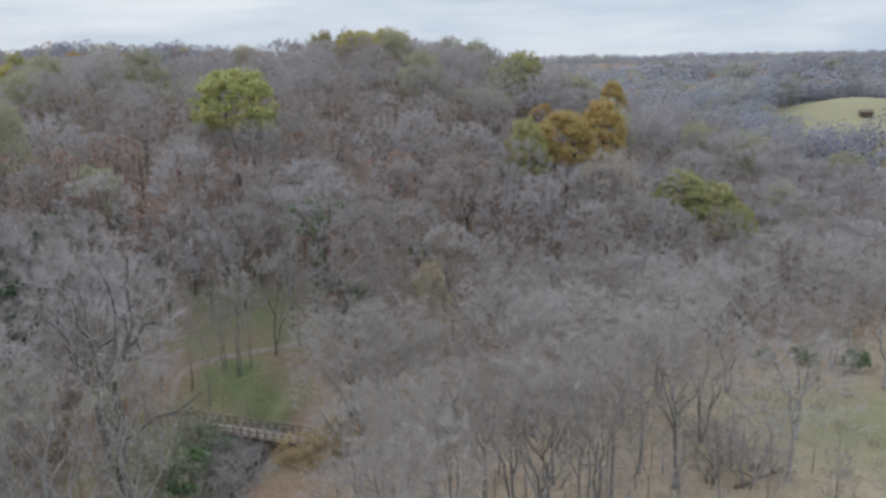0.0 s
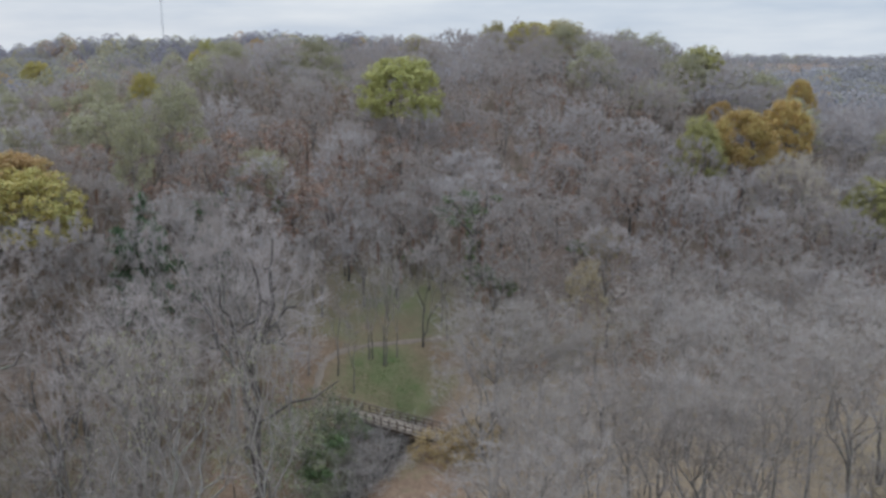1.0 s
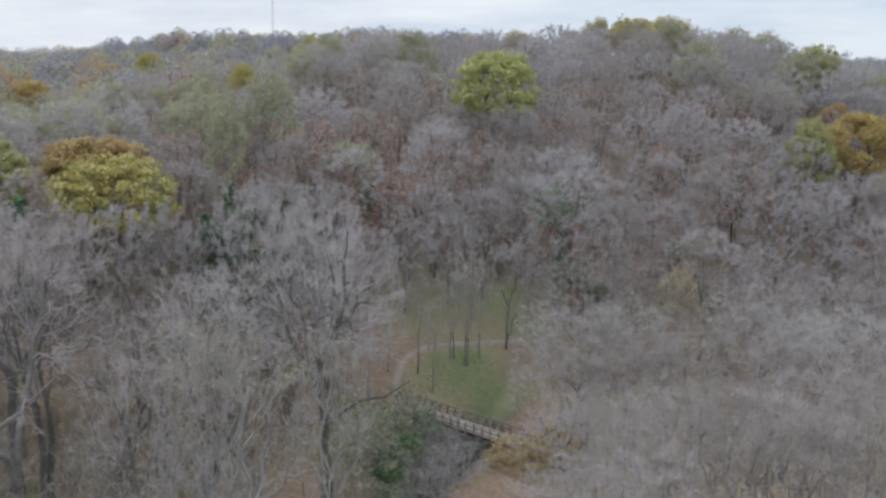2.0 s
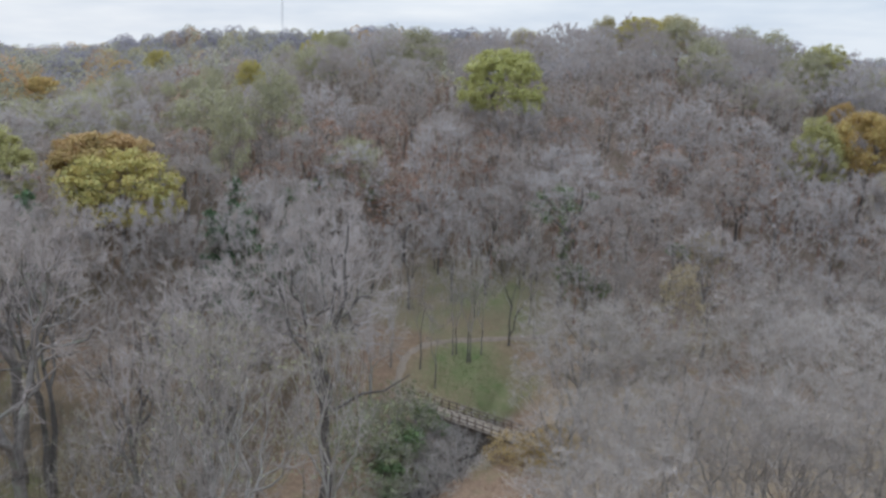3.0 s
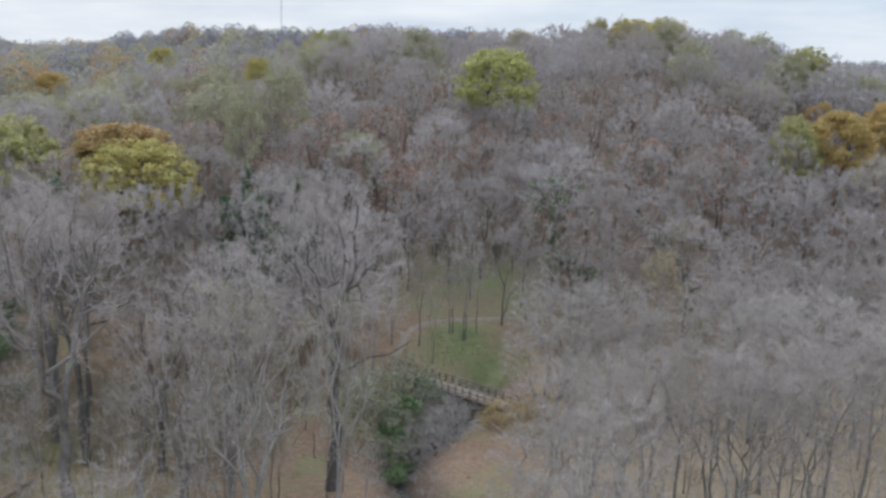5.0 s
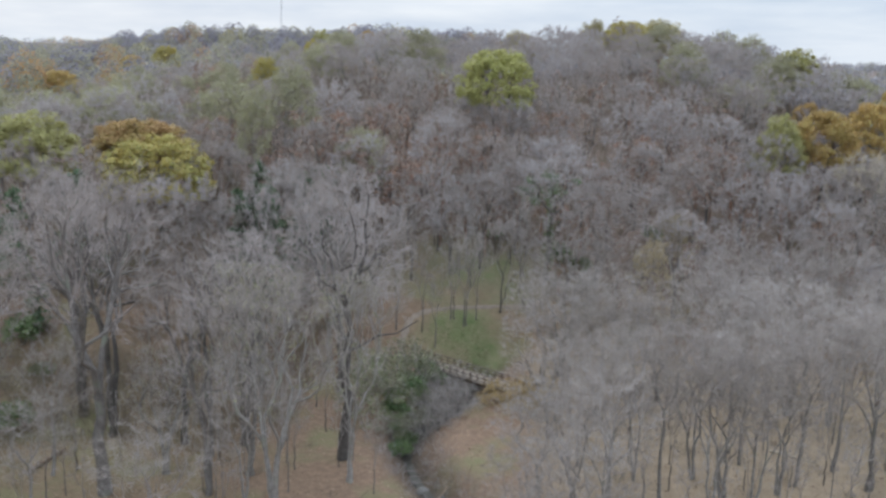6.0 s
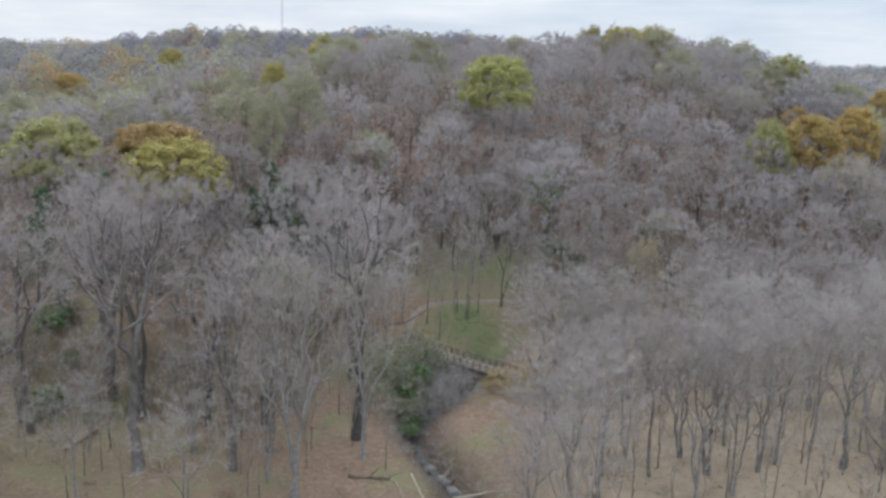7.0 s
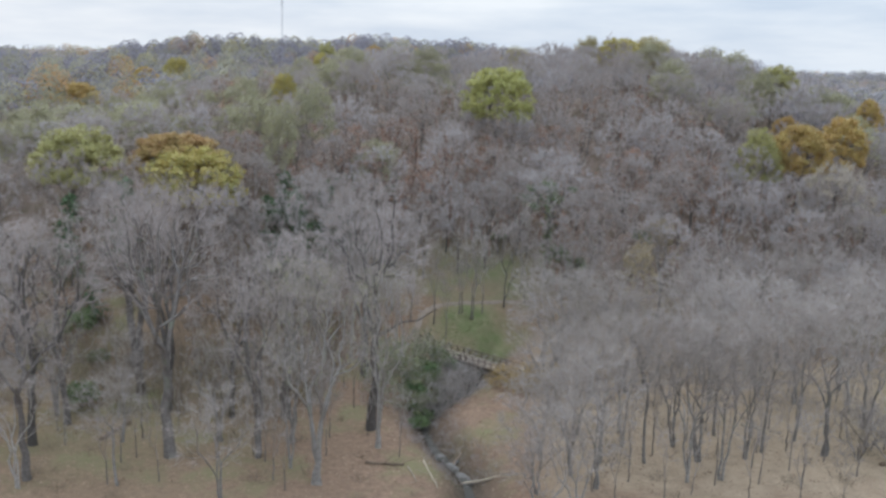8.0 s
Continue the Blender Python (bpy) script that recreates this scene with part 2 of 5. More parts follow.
class Buffer:
    """Collects vertices and triangles."""

    def __init__(self):
        self.v, self.f, self.count = [], [], 0

    def tube(self, pts, radii, sides):
        pts = np.asarray(pts, dtype=float)
        k = len(pts)
        tang = np.gradient(pts, axis=0)
        tang /= np.linalg.norm(tang, axis=1)[:, None] + 1e-9
        ref = np.array((0.31, 0.95, 0.05)) if abs(tang[0][2]) > 0.8 else np.array((0.0, 0.0, 1.0))
        u = np.cross(tang, ref)
        u /= np.linalg.norm(u, axis=1)[:, None] + 1e-9
        w = np.cross(tang, u)
        ang = np.arange(sides) * 2 * np.pi / sides
        ring = u[:, None, :] * np.cos(ang)[None, :, None] + w[:, None, :] * np.sin(ang)[None, :, None]
        self.v.append((pts[:, None, :] + ring * np.asarray(radii)[:, None, None]).reshape(-1, 3))
        i = np.arange(sides)
        j = (i + 1) % sides
        for r in range(k - 1):
            a, b = self.count + r * sides, self.count + (r + 1) * sides
            self.f.append(np.stack((a + i, a + j, b + j), 1))
            self.f.append(np.stack((a + i, b + j, b + i), 1))
        self.count += k * sides

    def slivers(self, base, tip, width, rng):
        """Tapered twigs from base to tip."""
        base, tip = np.asarray(base, dtype=float), np.asarray(tip, dtype=float)
        d = tip - base
        s = np.cross(d, rng.normal(size=d.shape))
        s *= (np.asarray(width) * 0.5 / (np.linalg.norm(s, axis=1) + 1e-9))[:, None]
        k = len(base)
        self.v.append(np.stack((base - s, base + s, tip), 1).reshape(-1, 3))
        self.f.append(self.count + np.arange(k * 3).reshape(-1, 3))
        self.count += k * 3

    def leaves(self, centre, out, size, rng, jitter=0.7):
        """Folded leaf sprays at the centres, turned roughly to the outside."""
        k = len(centre)
        nrm = out + rng.normal(size=(k, 3)) * jitter
        nrm /= np.linalg.norm(nrm, axis=1)[:, None] + 1e-9
        u = np.cross(nrm, rng.normal(size=(k, 3)))
        u /= np.linalg.norm(u, axis=1)[:, None] + 1e-9
        w = np.cross(nrm, u)
        s = np.asarray(size)[:, None]
        a, b = centre - u * s * 0.6, centre + u * s * 0.6
        c = centre + w * s * rng.uniform(0.35, 0.6, (k, 1)) - nrm * s * 0.2
        d = centre - w * s * rng.uniform(0.35, 0.6, (k, 1)) - nrm * s * 0.2
        self.v.append(np.stack((a, b, c, d), 1).reshape(-1, 3))
        i = self.count + np.arange(k)[:, None] * 4
        self.f.append(np.concatenate((i + np.array((0, 1, 2)), i + np.array((1, 0, 3)))))
        self.count += k * 4

    def arrays(self):
        return np.concatenate(self.v), np.concatenate(self.f)


def unit(v):
    return v / (np.linalg.norm(v) + 1e-9)


def bent(rng, p, d, length, steps, wander, lift):
    """A wandering polyline that slowly turns upwards."""
    pts = [np.array(p, dtype=float)]
    d = unit(np.array(d, dtype=float))
    for _ in range(steps):
        d = unit(d + rng.normal(size=3) * wander + np.array((0, 0, lift)))
        pts.append(pts[-1] + d * length / steps)
    return pts


def along(pts, s):
    """The place and direction at the share s of a polyline."""
    x = min(max(s, 0.0), 0.999) * (len(pts) - 1)
    i = int(x)
    return pts[i] + (pts[i + 1] - pts[i]) * (x - i), unit(pts[i + 1] - pts[i])


def crown_points(rng, count, height, spread, base, fill=0.55, uneven=0.16, mid=0.45, under=0.62):
    """Places of the twig ends: on and inside an uneven dome that narrows towards the fork."""
    zc = base + (height - base) * mid
    d = rng.normal(size=(count, 3))
    d /= np.linalg.norm(d, axis=1)[:, None]
    d[:, 2] = np.where(d[:, 2] < -under, -d[:, 2], d[:, 2])
    knobs = rng.normal(size=(14, 3))
    knobs /= np.linalg.norm(knobs, axis=1)[:, None]
    lump = 1 + (np.maximum(d @ knobs.T, 0) ** 6) @ rng.uniform(-uneven, uneven, 14) * 1.4
    k = lump * (1 - fill * rng.uniform(size=count) ** 1.7)
    flat = np.where(d[:, 2] < 0, 1 - 0.45 * d[:, 2] ** 2, 1.0)
    tall = np.where(d[:, 2] > 0, height - zc, zc - base)
    off = rng.normal(size=2) * spread * 0.08
    return np.stack((d[:, 0] * spread * k * flat + off[0], d[:, 1] * spread * k * flat + off[1], zc + d[:, 2] * tall * k), 1)


def parted(rng, p, pts, k):
    """Splits the ends into k bundles by their direction from p."""
    d = pts - p
    d = d / (np.linalg.norm(d, axis=1)[:, None] + 1e-9)
    c = d[rng.choice(len(d), k, replace=False)]
    for _ in range(4):
        which = np.argmax(d @ c.T, axis=1)
        for i in range(k):
            if (which == i).any():
                c[i] = unit(d[which == i].mean(axis=0))
    return [pts[which == i] for i in range(k) if (which == i).any()]


def grow(seed, height, spread, base, girth, ends, twigs, twig_len, twig_w, sides=(7, 5, 3), stems=1, lean=0.03, fill=0.5, uneven=0.16, upward=0.2, mid=0.42, wander=0.13, under=0.5):
    """A leafless tree whose limbs fork again and again up to its twig ends: (wood buffer, twig buffer, twig ends)."""
    rng = np.random.default_rng(seed)
    wood, fine = Buffer(), Buffer()
    tips = crown_points(rng, ends, height, spread, base, fill, uneven, mid, under)
    core = np.array((0.0, 0.0, base + (height - base) * 0.25))
    thin = girth / math.sqrt(ends)
    shoots_a, shoots_b, widths = [], [], []
    az0 = rng.uniform(0, 6.283)
    lots = [tips] if stems == 1 else parted(rng, np.array((0, 0, base * 0.3)), tips, stems)
    jobs = []
    for i, lot in enumerate(lots):
        g = thin * math.sqrt(len(lot)) * 1.45
        foot = np.array((0.0, 0.0, -0.4))
        if stems > 1:
            foot[:2] = np.array((math.cos(az0 + i * 6.283 / stems), math.sin(az0 + i * 6.283 / stems))) * g * 0.9
        head = lot.mean(axis=0)
        top = np.array((head[0] * 0.22 + rng.normal() * lean * base, head[1] * 0.22 + rng.normal() * lean * base, base * rng.uniform(0.72, 0.95)))
        pts = [foot + (top - foot) * t + np.array((rng.normal(), rng.normal(), 0)) * 0.018 * base * math.sin(t * 3.14) for t in np.linspace(0, 1, 6)]
        rad = np.linspace(g * 1.0, g * 0.7, 6)
        rad[0], rad[1] = g * 1.2, g * 1.02
        wood.tube(pts, rad, sides[0])
        jobs.append((pts[-1], unit(pts[-1] - pts[-2]), lot, g * 0.66))
    while jobs:
        p, heading, lot, r = jobs.pop()
        n = len(lot)
        if n == 1:
            bundles = [lot]
        else:
            bundles = parted(rng, p, lot, 3 if n > 12 and rng.uniform() < 0.35 else 2)
            if len(bundles) == 1:
                bundles = [lot[: n // 2], lot[n // 2:]]
        for b in bundles:
            share = len(b) / n
            last = len(b) == 1
            goal = b[0] if last else b.mean(axis=0)
            gap = goal - p
            q = goal if last else p + gap * (rng.uniform(0.30, 0.48) if len(b) > 8 else rng.uniform(0.45, 0.65))
            reach = np.linalg.norm(q - p)
            q = q + (0 if last else 1) * rng.normal(size=3) * reach * wander
            mid_p = (p + q) / 2 + (heading - unit(q - p)) * reach * 0.22 + rng.normal(size=3) * reach * 0.07
            r1 = max(r * share ** 0.5, thin * 0.9)
            r0 = max(min(r, r1 * 1.25), thin)
            if r1 > 0.05:
                wood.tube((p, mid_p, q), (r0, (r0 + r1) / 2, r1), sides[1] if r1 > 0.09 else 4)
            elif last:
                fine.tube((p, q), (r0 * 0.9, thin * 0.35), sides[2])
            else:
                fine.tube((p, mid_p, q), (r0, (r0 + r1) / 2, r1), sides[2])
            if not last:
                jobs.append((q, unit(q - mid_p), b, r1))
            if len(b) <= 2:
                m = twigs if last else twigs // 3
                d = unit(q - p)
                o = unit(q - core) + np.array((0, 0, upward))
                at = p + (q - p) * rng.uniform(0.25, 1.0, (m, 1))
                go = d * 0.4 + o * 0.42 + rng.normal(size=(m, 3)) * 0.6
                go /= np.linalg.norm(go, axis=1)[:, None]
                shoots_a.append(at)
                shoots_b.append(at + go * twig_len * rng.uniform(0.4, 1.15, (m, 1)))
                widths.append(twig_w * rng.uniform(0.7, 1.3, m))
    fine.slivers(np.concatenate(shoots_a), np.concatenate(shoots_b), np.concatenate(widths), rng)
    return wood, fine, tips


SIZE = {}


def tree_thing(name, grown, bark, twig, label, group, foliage=None):
    """A tree from its grown wood: trunk with limbs, crown of twigs, and leaves where it still has them."""
    root = tagged(new(name), label, "tree", group)
    link_mesh("trunk", *grown[0].arrays(), bark, root)
    link_mesh("crown", *grown[1].arrays(), twig, root)
    mass = grown[1].arrays()[0]
    if foliage:
        link_mesh("foliage", *foliage[0].arrays(), foliage[1], root)
        mass = np.concatenate((mass, foliage[0].arrays()[0]))
    SIZE[root.name] = (float(np.percentile(mass[:, 2], 99.5)), float(np.percentile(np.hypot(mass[:, 0], mass[:, 1]), 97)))
    return root


def leafage(seed, tips, lobe, per_end, size, flat=0.6, share=1.0, jitter=0.75):
    """Leaf sprays in flattened pads round the twig ends."""
    rng = np.random.default_rng(seed)
    tips = np.asarray([t[0] if isinstance(t, tuple) else t for t in tips])
    tips = tips[rng.uniform(size=len(tips)) < share]
    k = len(tips)
    pad = lobe * rng.uniform(0.6, 1.3, k)
    pick = np.repeat(np.arange(k), per_end)
    m = len(pick)
    d = rng.normal(size=(m, 3))
    d /= np.linalg.norm(d, axis=1)[:, None]
    c = tips[pick] + d * (pad[pick] * rng.uniform(0.25, 1.0, m) ** 0.6)[:, None] * np.array((1.0, 1.0, flat))
    buf = Buffer()
    buf.leaves(c, d * 0.9 + np.array((0, 0, 0.45)), size * rng.uniform(0.6, 1.35, m), rng, jitter)
    return buf


# ---- the lie of the land ----
def ramp(a, b, v):
    t = np.clip((v - a) / (b - a), 0.0, 1.0)
    return t * t * (3 - 2 * t)


CREEK = ((9, 106), (6, 99), (3.2, 93), (1.0, 87), (0.4, 83), (-1.6, 79), (-3.7, 75.5), (-4.7, 72), (-4.4, 68.4), (-3.3, 64.6), (-1.6, 61.1),
         (0.1, 57.3), (1.2, 50), (4, 42), (6, 30), (8, 8), (4, -30), (10, -80))
BRIDGE_A, BRIDGE_B = Vector((-6.05, 90.0, 0.3)), Vector((5.6, 81.4, 0.3))


# clearings in the far woods: centre and radius
FIELDS = ((190, 232, 24), (215, 262, 28), (245, 295, 34), (278, 330, 42), (308, 352, 44), (480, 785, 48), (640, 900, 60), (900, 1100, 70), (330, 820, 40), (1150, 1300, 90), (700, 1400, 80))


def line_distance(x, y, line):
    best = np.full(np.shape(x), 1e9)
    for (ax, ay), (bx, by) in zip(line[:-1], line[1:]):
        dx, dy = bx - ax, by - ay
        t = np.clip(((x - ax) * dx + (y - ay) * dy) / (dx * dx + dy * dy), 0, 1)
        best = np.minimum(best, np.hypot(x - ax - t * dx, y - ay - t * dy))
    return best


def rolling(x, y, size):
    """Soft waves of about that wavelength, between -1 and 1."""
    k = 6.283 / size
    return (np.sin(k * (x + 0.37 * y) + 1.3) + np.sin(k * 1.31 * (0.8 * y - 0.5 * x) + 4.1) + np.sin(k * 0.73 * (y + 0.9 * x) + 2.2)
            + 0.6 * np.sin(k * 2.3 * (x - 0.6 * y) + 0.7) + 0.6 * np.sin(k * 2.1 * (x + 1.1 * y) + 5.0)) / 3.4


def ground_z(x, y):
    x, y = np.asarray(x, dtype=float), np.asarray(y, dtype=float)
    d = np.hypot(x, y)
    # the wooded hill: steady slope to its crest, gentle fall behind
    foot = 92 + 0.15 * np.clip(x - 10, 0, 90) - 0.28 * np.clip(-x - 5, 0, 60)
    t = np.clip((y - foot) / (208 - foot), 0, 1) ** np.clip(0.95 + 0.006 * x, 0.72, 1.35)
    hill = (26.9 + 4.7 * np.exp(-((x - 36) / 23.0) ** 2)) * np.sin(t * np.pi / 2) * (1 - (0.55 + 0.33 * ramp(-15, -50, x)) * ramp(225 - 25 * ramp(-15, -50, x), 330 - 50 * ramp(-15, -50, x), y))
    hill *= 1 - 0.88 * ramp(48, 145, x - 0.10 * (y - 150))
    hill *= 1 - 0.50 * ramp(35, 115, -x - 0.05 * (y - 150))
    # land behind it, rising to the ridge with the mast, and the rim of the view
    ridge = 36.6 * np.exp(-((d - 700) / 240.0) ** 2) * ramp(150, -90, x) * (1 - 0.30 * np.exp(-((x + 0.485 * y) / 28.0) ** 2)) * (1 - 0.36 * ramp(-150, -330, x))
    rim = 21.0 * ramp(700, 2700, d)
    soft = rolling(x, y, 900.0) * 7.0 * ramp(350, 1200, d) + rolling(x, y, 170.0) * 3.0 * ramp(230, 420, d)
    soft = soft + 12.0 * np.exp(-((y - 305) / 75.0) ** 2) * ramp(-20, -80, x)
    soft = soft + 16.0 * np.exp(-(((x - 300) / 60.0) ** 2 + ((y - 365) / 48.0) ** 2))
    soft = soft + rolling(x + 90, y, 520.0) * 9.0 * ramp(480, 1100, d) * ramp(120, 420, x)
    small = rolling(x, y, 23.0) * 0.35 * ramp(20, 60, np.abs(x) + np.maximum(y - 95, 0)) + rolling(x, y, 6.0) * 0.07
    z = hill + ridge + rim + soft + small
    c = line_distance(x, y, CREEK)
    z = z - 2.1 * np.exp(-(c / 2.3) ** 2) * ramp(106, 90, y)
    z = z + 0.5 * np.exp(-((c - 5.0) / 2.5) ** 2) * ramp(100, 85, y) * ramp(40, 50, y) * 0.5
    return z


def gz(x, y):
    return float(ground_z(x, y))


def spaced(*runs):
    """Grid lines: (start, end, step) runs joined."""
    out = []
    for a, b, s in runs:
        out.extend(np.linspace(a, b, max(int(round(abs(b - a) / s)), 1), endpoint=False))
    out.append(runs[-1][1])
    return np.array(out)


gx = spaced((-4600, -1400, 160), (-1400, -500, 45), (-500, -130, 10), (-130, -45, 3), (-45, -14, 1.2), (-14, 16, 0.55), (16, 70, 1.2),
            (70, 190, 3), (190, 600, 10), (600, 1500, 45), (1500, 4600, 160))
gy = spaced((-4600, -700, 300), (-700, -60, 40), (-60, 30, 5), (30, 50, 1.2), (50, 108, 0.6), (108, 240, 2.6), (240, 640, 9), (640, 1500, 30), (1500, 4600, 120))
GX, GY = np.meshgrid(gx, gy)
GZ = ground_z(GX, GY)
verts = np.stack((GX, GY, GZ), -1).reshape(-1, 3)
nx, ny = len(gx), len(gy)
i0 = (np.arange(ny - 1)[:, None] * nx + np.arange(nx - 1)[None, :]).ravel()
tris = np.concatenate((np.stack((i0, i0 + 1, i0 + nx + 1), 1), np.stack((i0, i0 + nx + 1, i0 + nx), 1)))
ground = tagged(link_mesh("ground", verts, tris, M_GROUND), "rolling woodland floor of brown leaf litter, dry grass and turf", "ground", kind="structure")
for p_ in ground.data.polygons:
    p_.use_smooth = True
X, Y = verts[:, 0], verts[:, 1]
wob = rolling(X, Y, 9.0)
turf = np.exp(-(((X - 0.4) / 6.6) ** 2 + ((Y - 95.8) / 5.6) ** 2) ** 2 + wob * 0.5) * 0.9
turf = np.maximum(turf, 0.5 * np.exp(-(((X + 36) / 15) ** 2 + ((Y - 66) / 17) ** 2)) * (0.85 + 0.4 * wob))
turf = np.maximum(turf, 0.8 * np.exp(-(((X - 2) / 11) ** 2 + ((Y - 109) / 8) ** 2)) * (0.85 + 0.4 * wob))
turf = np.maximum(turf, 0.75 * np.exp(-(((X - 60) / 14) ** 2 + ((Y - 70) / 12) ** 2)))
for fx, fy, fr in FIELDS:
    turf = np.maximum(turf, 0.62 * ramp(1.25, 0.9, np.hypot(X - fx, Y - fy) / fr))
dry = ramp(5, 10, X + 0.3 * wob) * ramp(46, 58, Y + 4 * wob) * ramp(100, 88, Y) * ramp(95, 70, X)
for fx, fy, fr in FIELDS:
    dry = np.maximum(dry, ramp(1.25, 0.9, np.hypot(X - fx, Y - fy) / fr))
rust = ramp(98, 112, Y + 3 * wob) * 0.9
creek_d = line_distance(X, Y, CREEK)
mud = np.exp(-(creek_d / 2.5) ** 2) * ramp(95, 88, Y) * 0.95
cover = np.stack((np.clip(turf, 0, 1), np.clip(dry, 0, 1), np.clip(rust, 0, 1), np.clip(mud, 0, 1)), 1)
ca = ground.data.attributes.new("cover", "FLOAT_COLOR", "POINT")
ca.data.foreach_set("color", cover.astype(np.float32).ravel())


def strip(name, line, width, lift, material, label, category, steps=6, level=None):
    """A ribbon draped on the ground along a line."""
    pts = []
    line = [Vector(p) for p in line]
    for i in range(len(line) - 1):
        a, b, c, d = line[max(i - 1, 0)], line[i], line[i + 1], line[min(i + 2, len(line) - 1)]
        for k in range(steps):
            t = k / steps
            pts.append(0.5 * ((2 * b) + (c - a) * t + (2 * a - 5 * b + 4 * c - d) * t * t + (3 * b - a - 3 * c + d) * t ** 3))
    pts.append(line[-1])
    v, f, across = [], [], 5
    for i, p in enumerate(pts):
        q = pts[min(i + 1, len(pts) - 1)] - pts[max(i - 1, 0)]
        s = Vector((-q.y, q.x)).normalized()
        w = width * (1 + 0.2 * math.sin(i * 1.7) + 0.12 * math.sin(i * 0.61))
        for k in range(across):
            u = (k / (across - 1) - 0.5) * w
            x, y = p.x + s.x * u, p.y + s.y * u
            edge = 0.0 if 0 < k < across - 1 else -0.12
            v.append((x, y, gz(x, y) + lift + edge if level is None else level))
    for i in range(len(pts) - 1):
        for k in range(across - 1):
            a = i * across + k
            f.append((a, a + 1, a + across + 1)), f.append((a, a + across + 1, a + across))
    return tagged(link_mesh(name, v, f, material), label, category, kind="structure")


strip("path", ((-6.4, 90.8), (-7.4, 92.6), (-7.3, 95.5), (-6.6, 98), (-4.8, 99.8), (-2.0, 100.7), (0.5, 101.2), (6.9, 102.6), (12, 104.5), (22, 107)), 1.05, 0.05, M_TRAIL, "pale brown dirt trail with leaf-strewn edges", "path")
strip("path", ((6.4, 81.7), (10, 79), (16, 79.5), (26, 83), (40, 85)), 1.3, 0.05, M_TRAIL, "pale dirt trail through dry grass", "path")
strip("water", CREEK[2:16], 0.75, 0.0, M_WATER, "shallow dark creek water between muddy banks", "creek", level=-1.82)

# ---- woods ----

def scatter(seed, count, box, gap, allowed):
    """Places in the box, no two nearer than gap."""
    rng = np.random.default_rng(seed)
    cells, out = {}, []
    for _ in range(count):
        x, y = rng.uniform(box[0], box[1]), rng.uniform(box[2], box[3])
        if not allowed(x, y):
            continue
        g = gap(x, y) if callable(gap) else gap
        cx, cy = int(x // 4), int(y // 4)
        r = int(g // 4) + 1
        if any((px - x) ** 2 + (py - y) ** 2 < g * g for i in range(cx - r, cx + r + 1) for j in range(cy - r, cy + r + 1) for px, py in cells.get((i, j), ())):
            continue
        cells.setdefault((cx, cy), []).append((x, y))
        out.append((x, y))
    return out


def planted(src, x, y, scale, tall=1.0, turn=None, rng=random):
    turn = rng.uniform(0, 360) if turn is None else turn
    m = pose(x, y, gz(x, y), rng.uniform(-2.5, 2.5), rng.uniform(-2.5, 2.5), turn) @ Matrix.Diagonal((scale, scale, scale * tall, 1))
    return copy_thing(src, m @ Matrix.Diagonal((1 / src.scale.x, 1 / src.scale.y, 1 / src.scale.z, 1)))


# near trees, one of each form
NEAR_LABEL = ("tall leafless tree with grey twiggy crown in leaf litter", "slender leafless tree with fine pale twigs and forked trunk")
near_big = [tree_thing("bare_tree", grow(11 + i, 21, 6.2, (8.0, 7.0, 9.0)[i], 0.33, 250, 13, 1.1, 0.026, stems=(1, 2, 1)[i], uneven=0.24), (M_BARK_DARK, M_BARK_MID, M_BARK_MID)[i], M_TWIG_DARK,
                       NEAR_LABEL[0], "bare trees by the creek") for i in range(3)]
g_ = grow(15, 20, 6.0, 6.5, 0.32, 240, 12, 1.1, 0.026, stems=2, uneven=0.24)
near_fading = tree_thing("bare_tree", g_, M_BARK, M_TWIG, "nearly bare tree with last yellowish leaves in its crown", "bare trees by the creek", (leafage(16, g_[2], 0.9, 7, 0.15, 0.8, 0.5), M_OLIVE))
near_slim = [tree_thing("bare_tree", grow(31 + i, 17.5, 4.7, 5.0, 0.16, 250, 16, 1.0, 0.024, stems=(2, 1, 3, 2)[i], uneven=0.14, under=0.35), M_BARK, M_TWIG,
                        NEAR_LABEL[1], "bare trees of the grove") for i in range(4)]
near_open = [tree_thing("bare_tree", grow(36 + i, 17.5, 4.7, (6.4, 5.6, 7.0)[i], 0.135, 200, 15, 1.05, 0.024, stems=(2, 1, 3)[i], uneven=0.22, under=0.62), M_BARK, M_TWIG,
                        "slender leafless tree with thin open crown in dry grass", "bare trees of the grove") for i in range(3)]
hill_bare = [tree_thing("bare_tree", grow(51 + i, 14.2, 5.2, (3.6, 3.0, 4.4, 3.4, 3.8)[i], 0.13, 150, 30, 0.75, 0.046, (5, 4, 3), stems=(1, 1, 2, 1, 1)[i], fill=0.30, uneven=0.12, under=0.25, mid=0.45), M_BARK_MID, M_TWIG_HILL,
                        "leafless hillside tree with brown-grey crown", "bare trees on the hill") for i in range(5)]
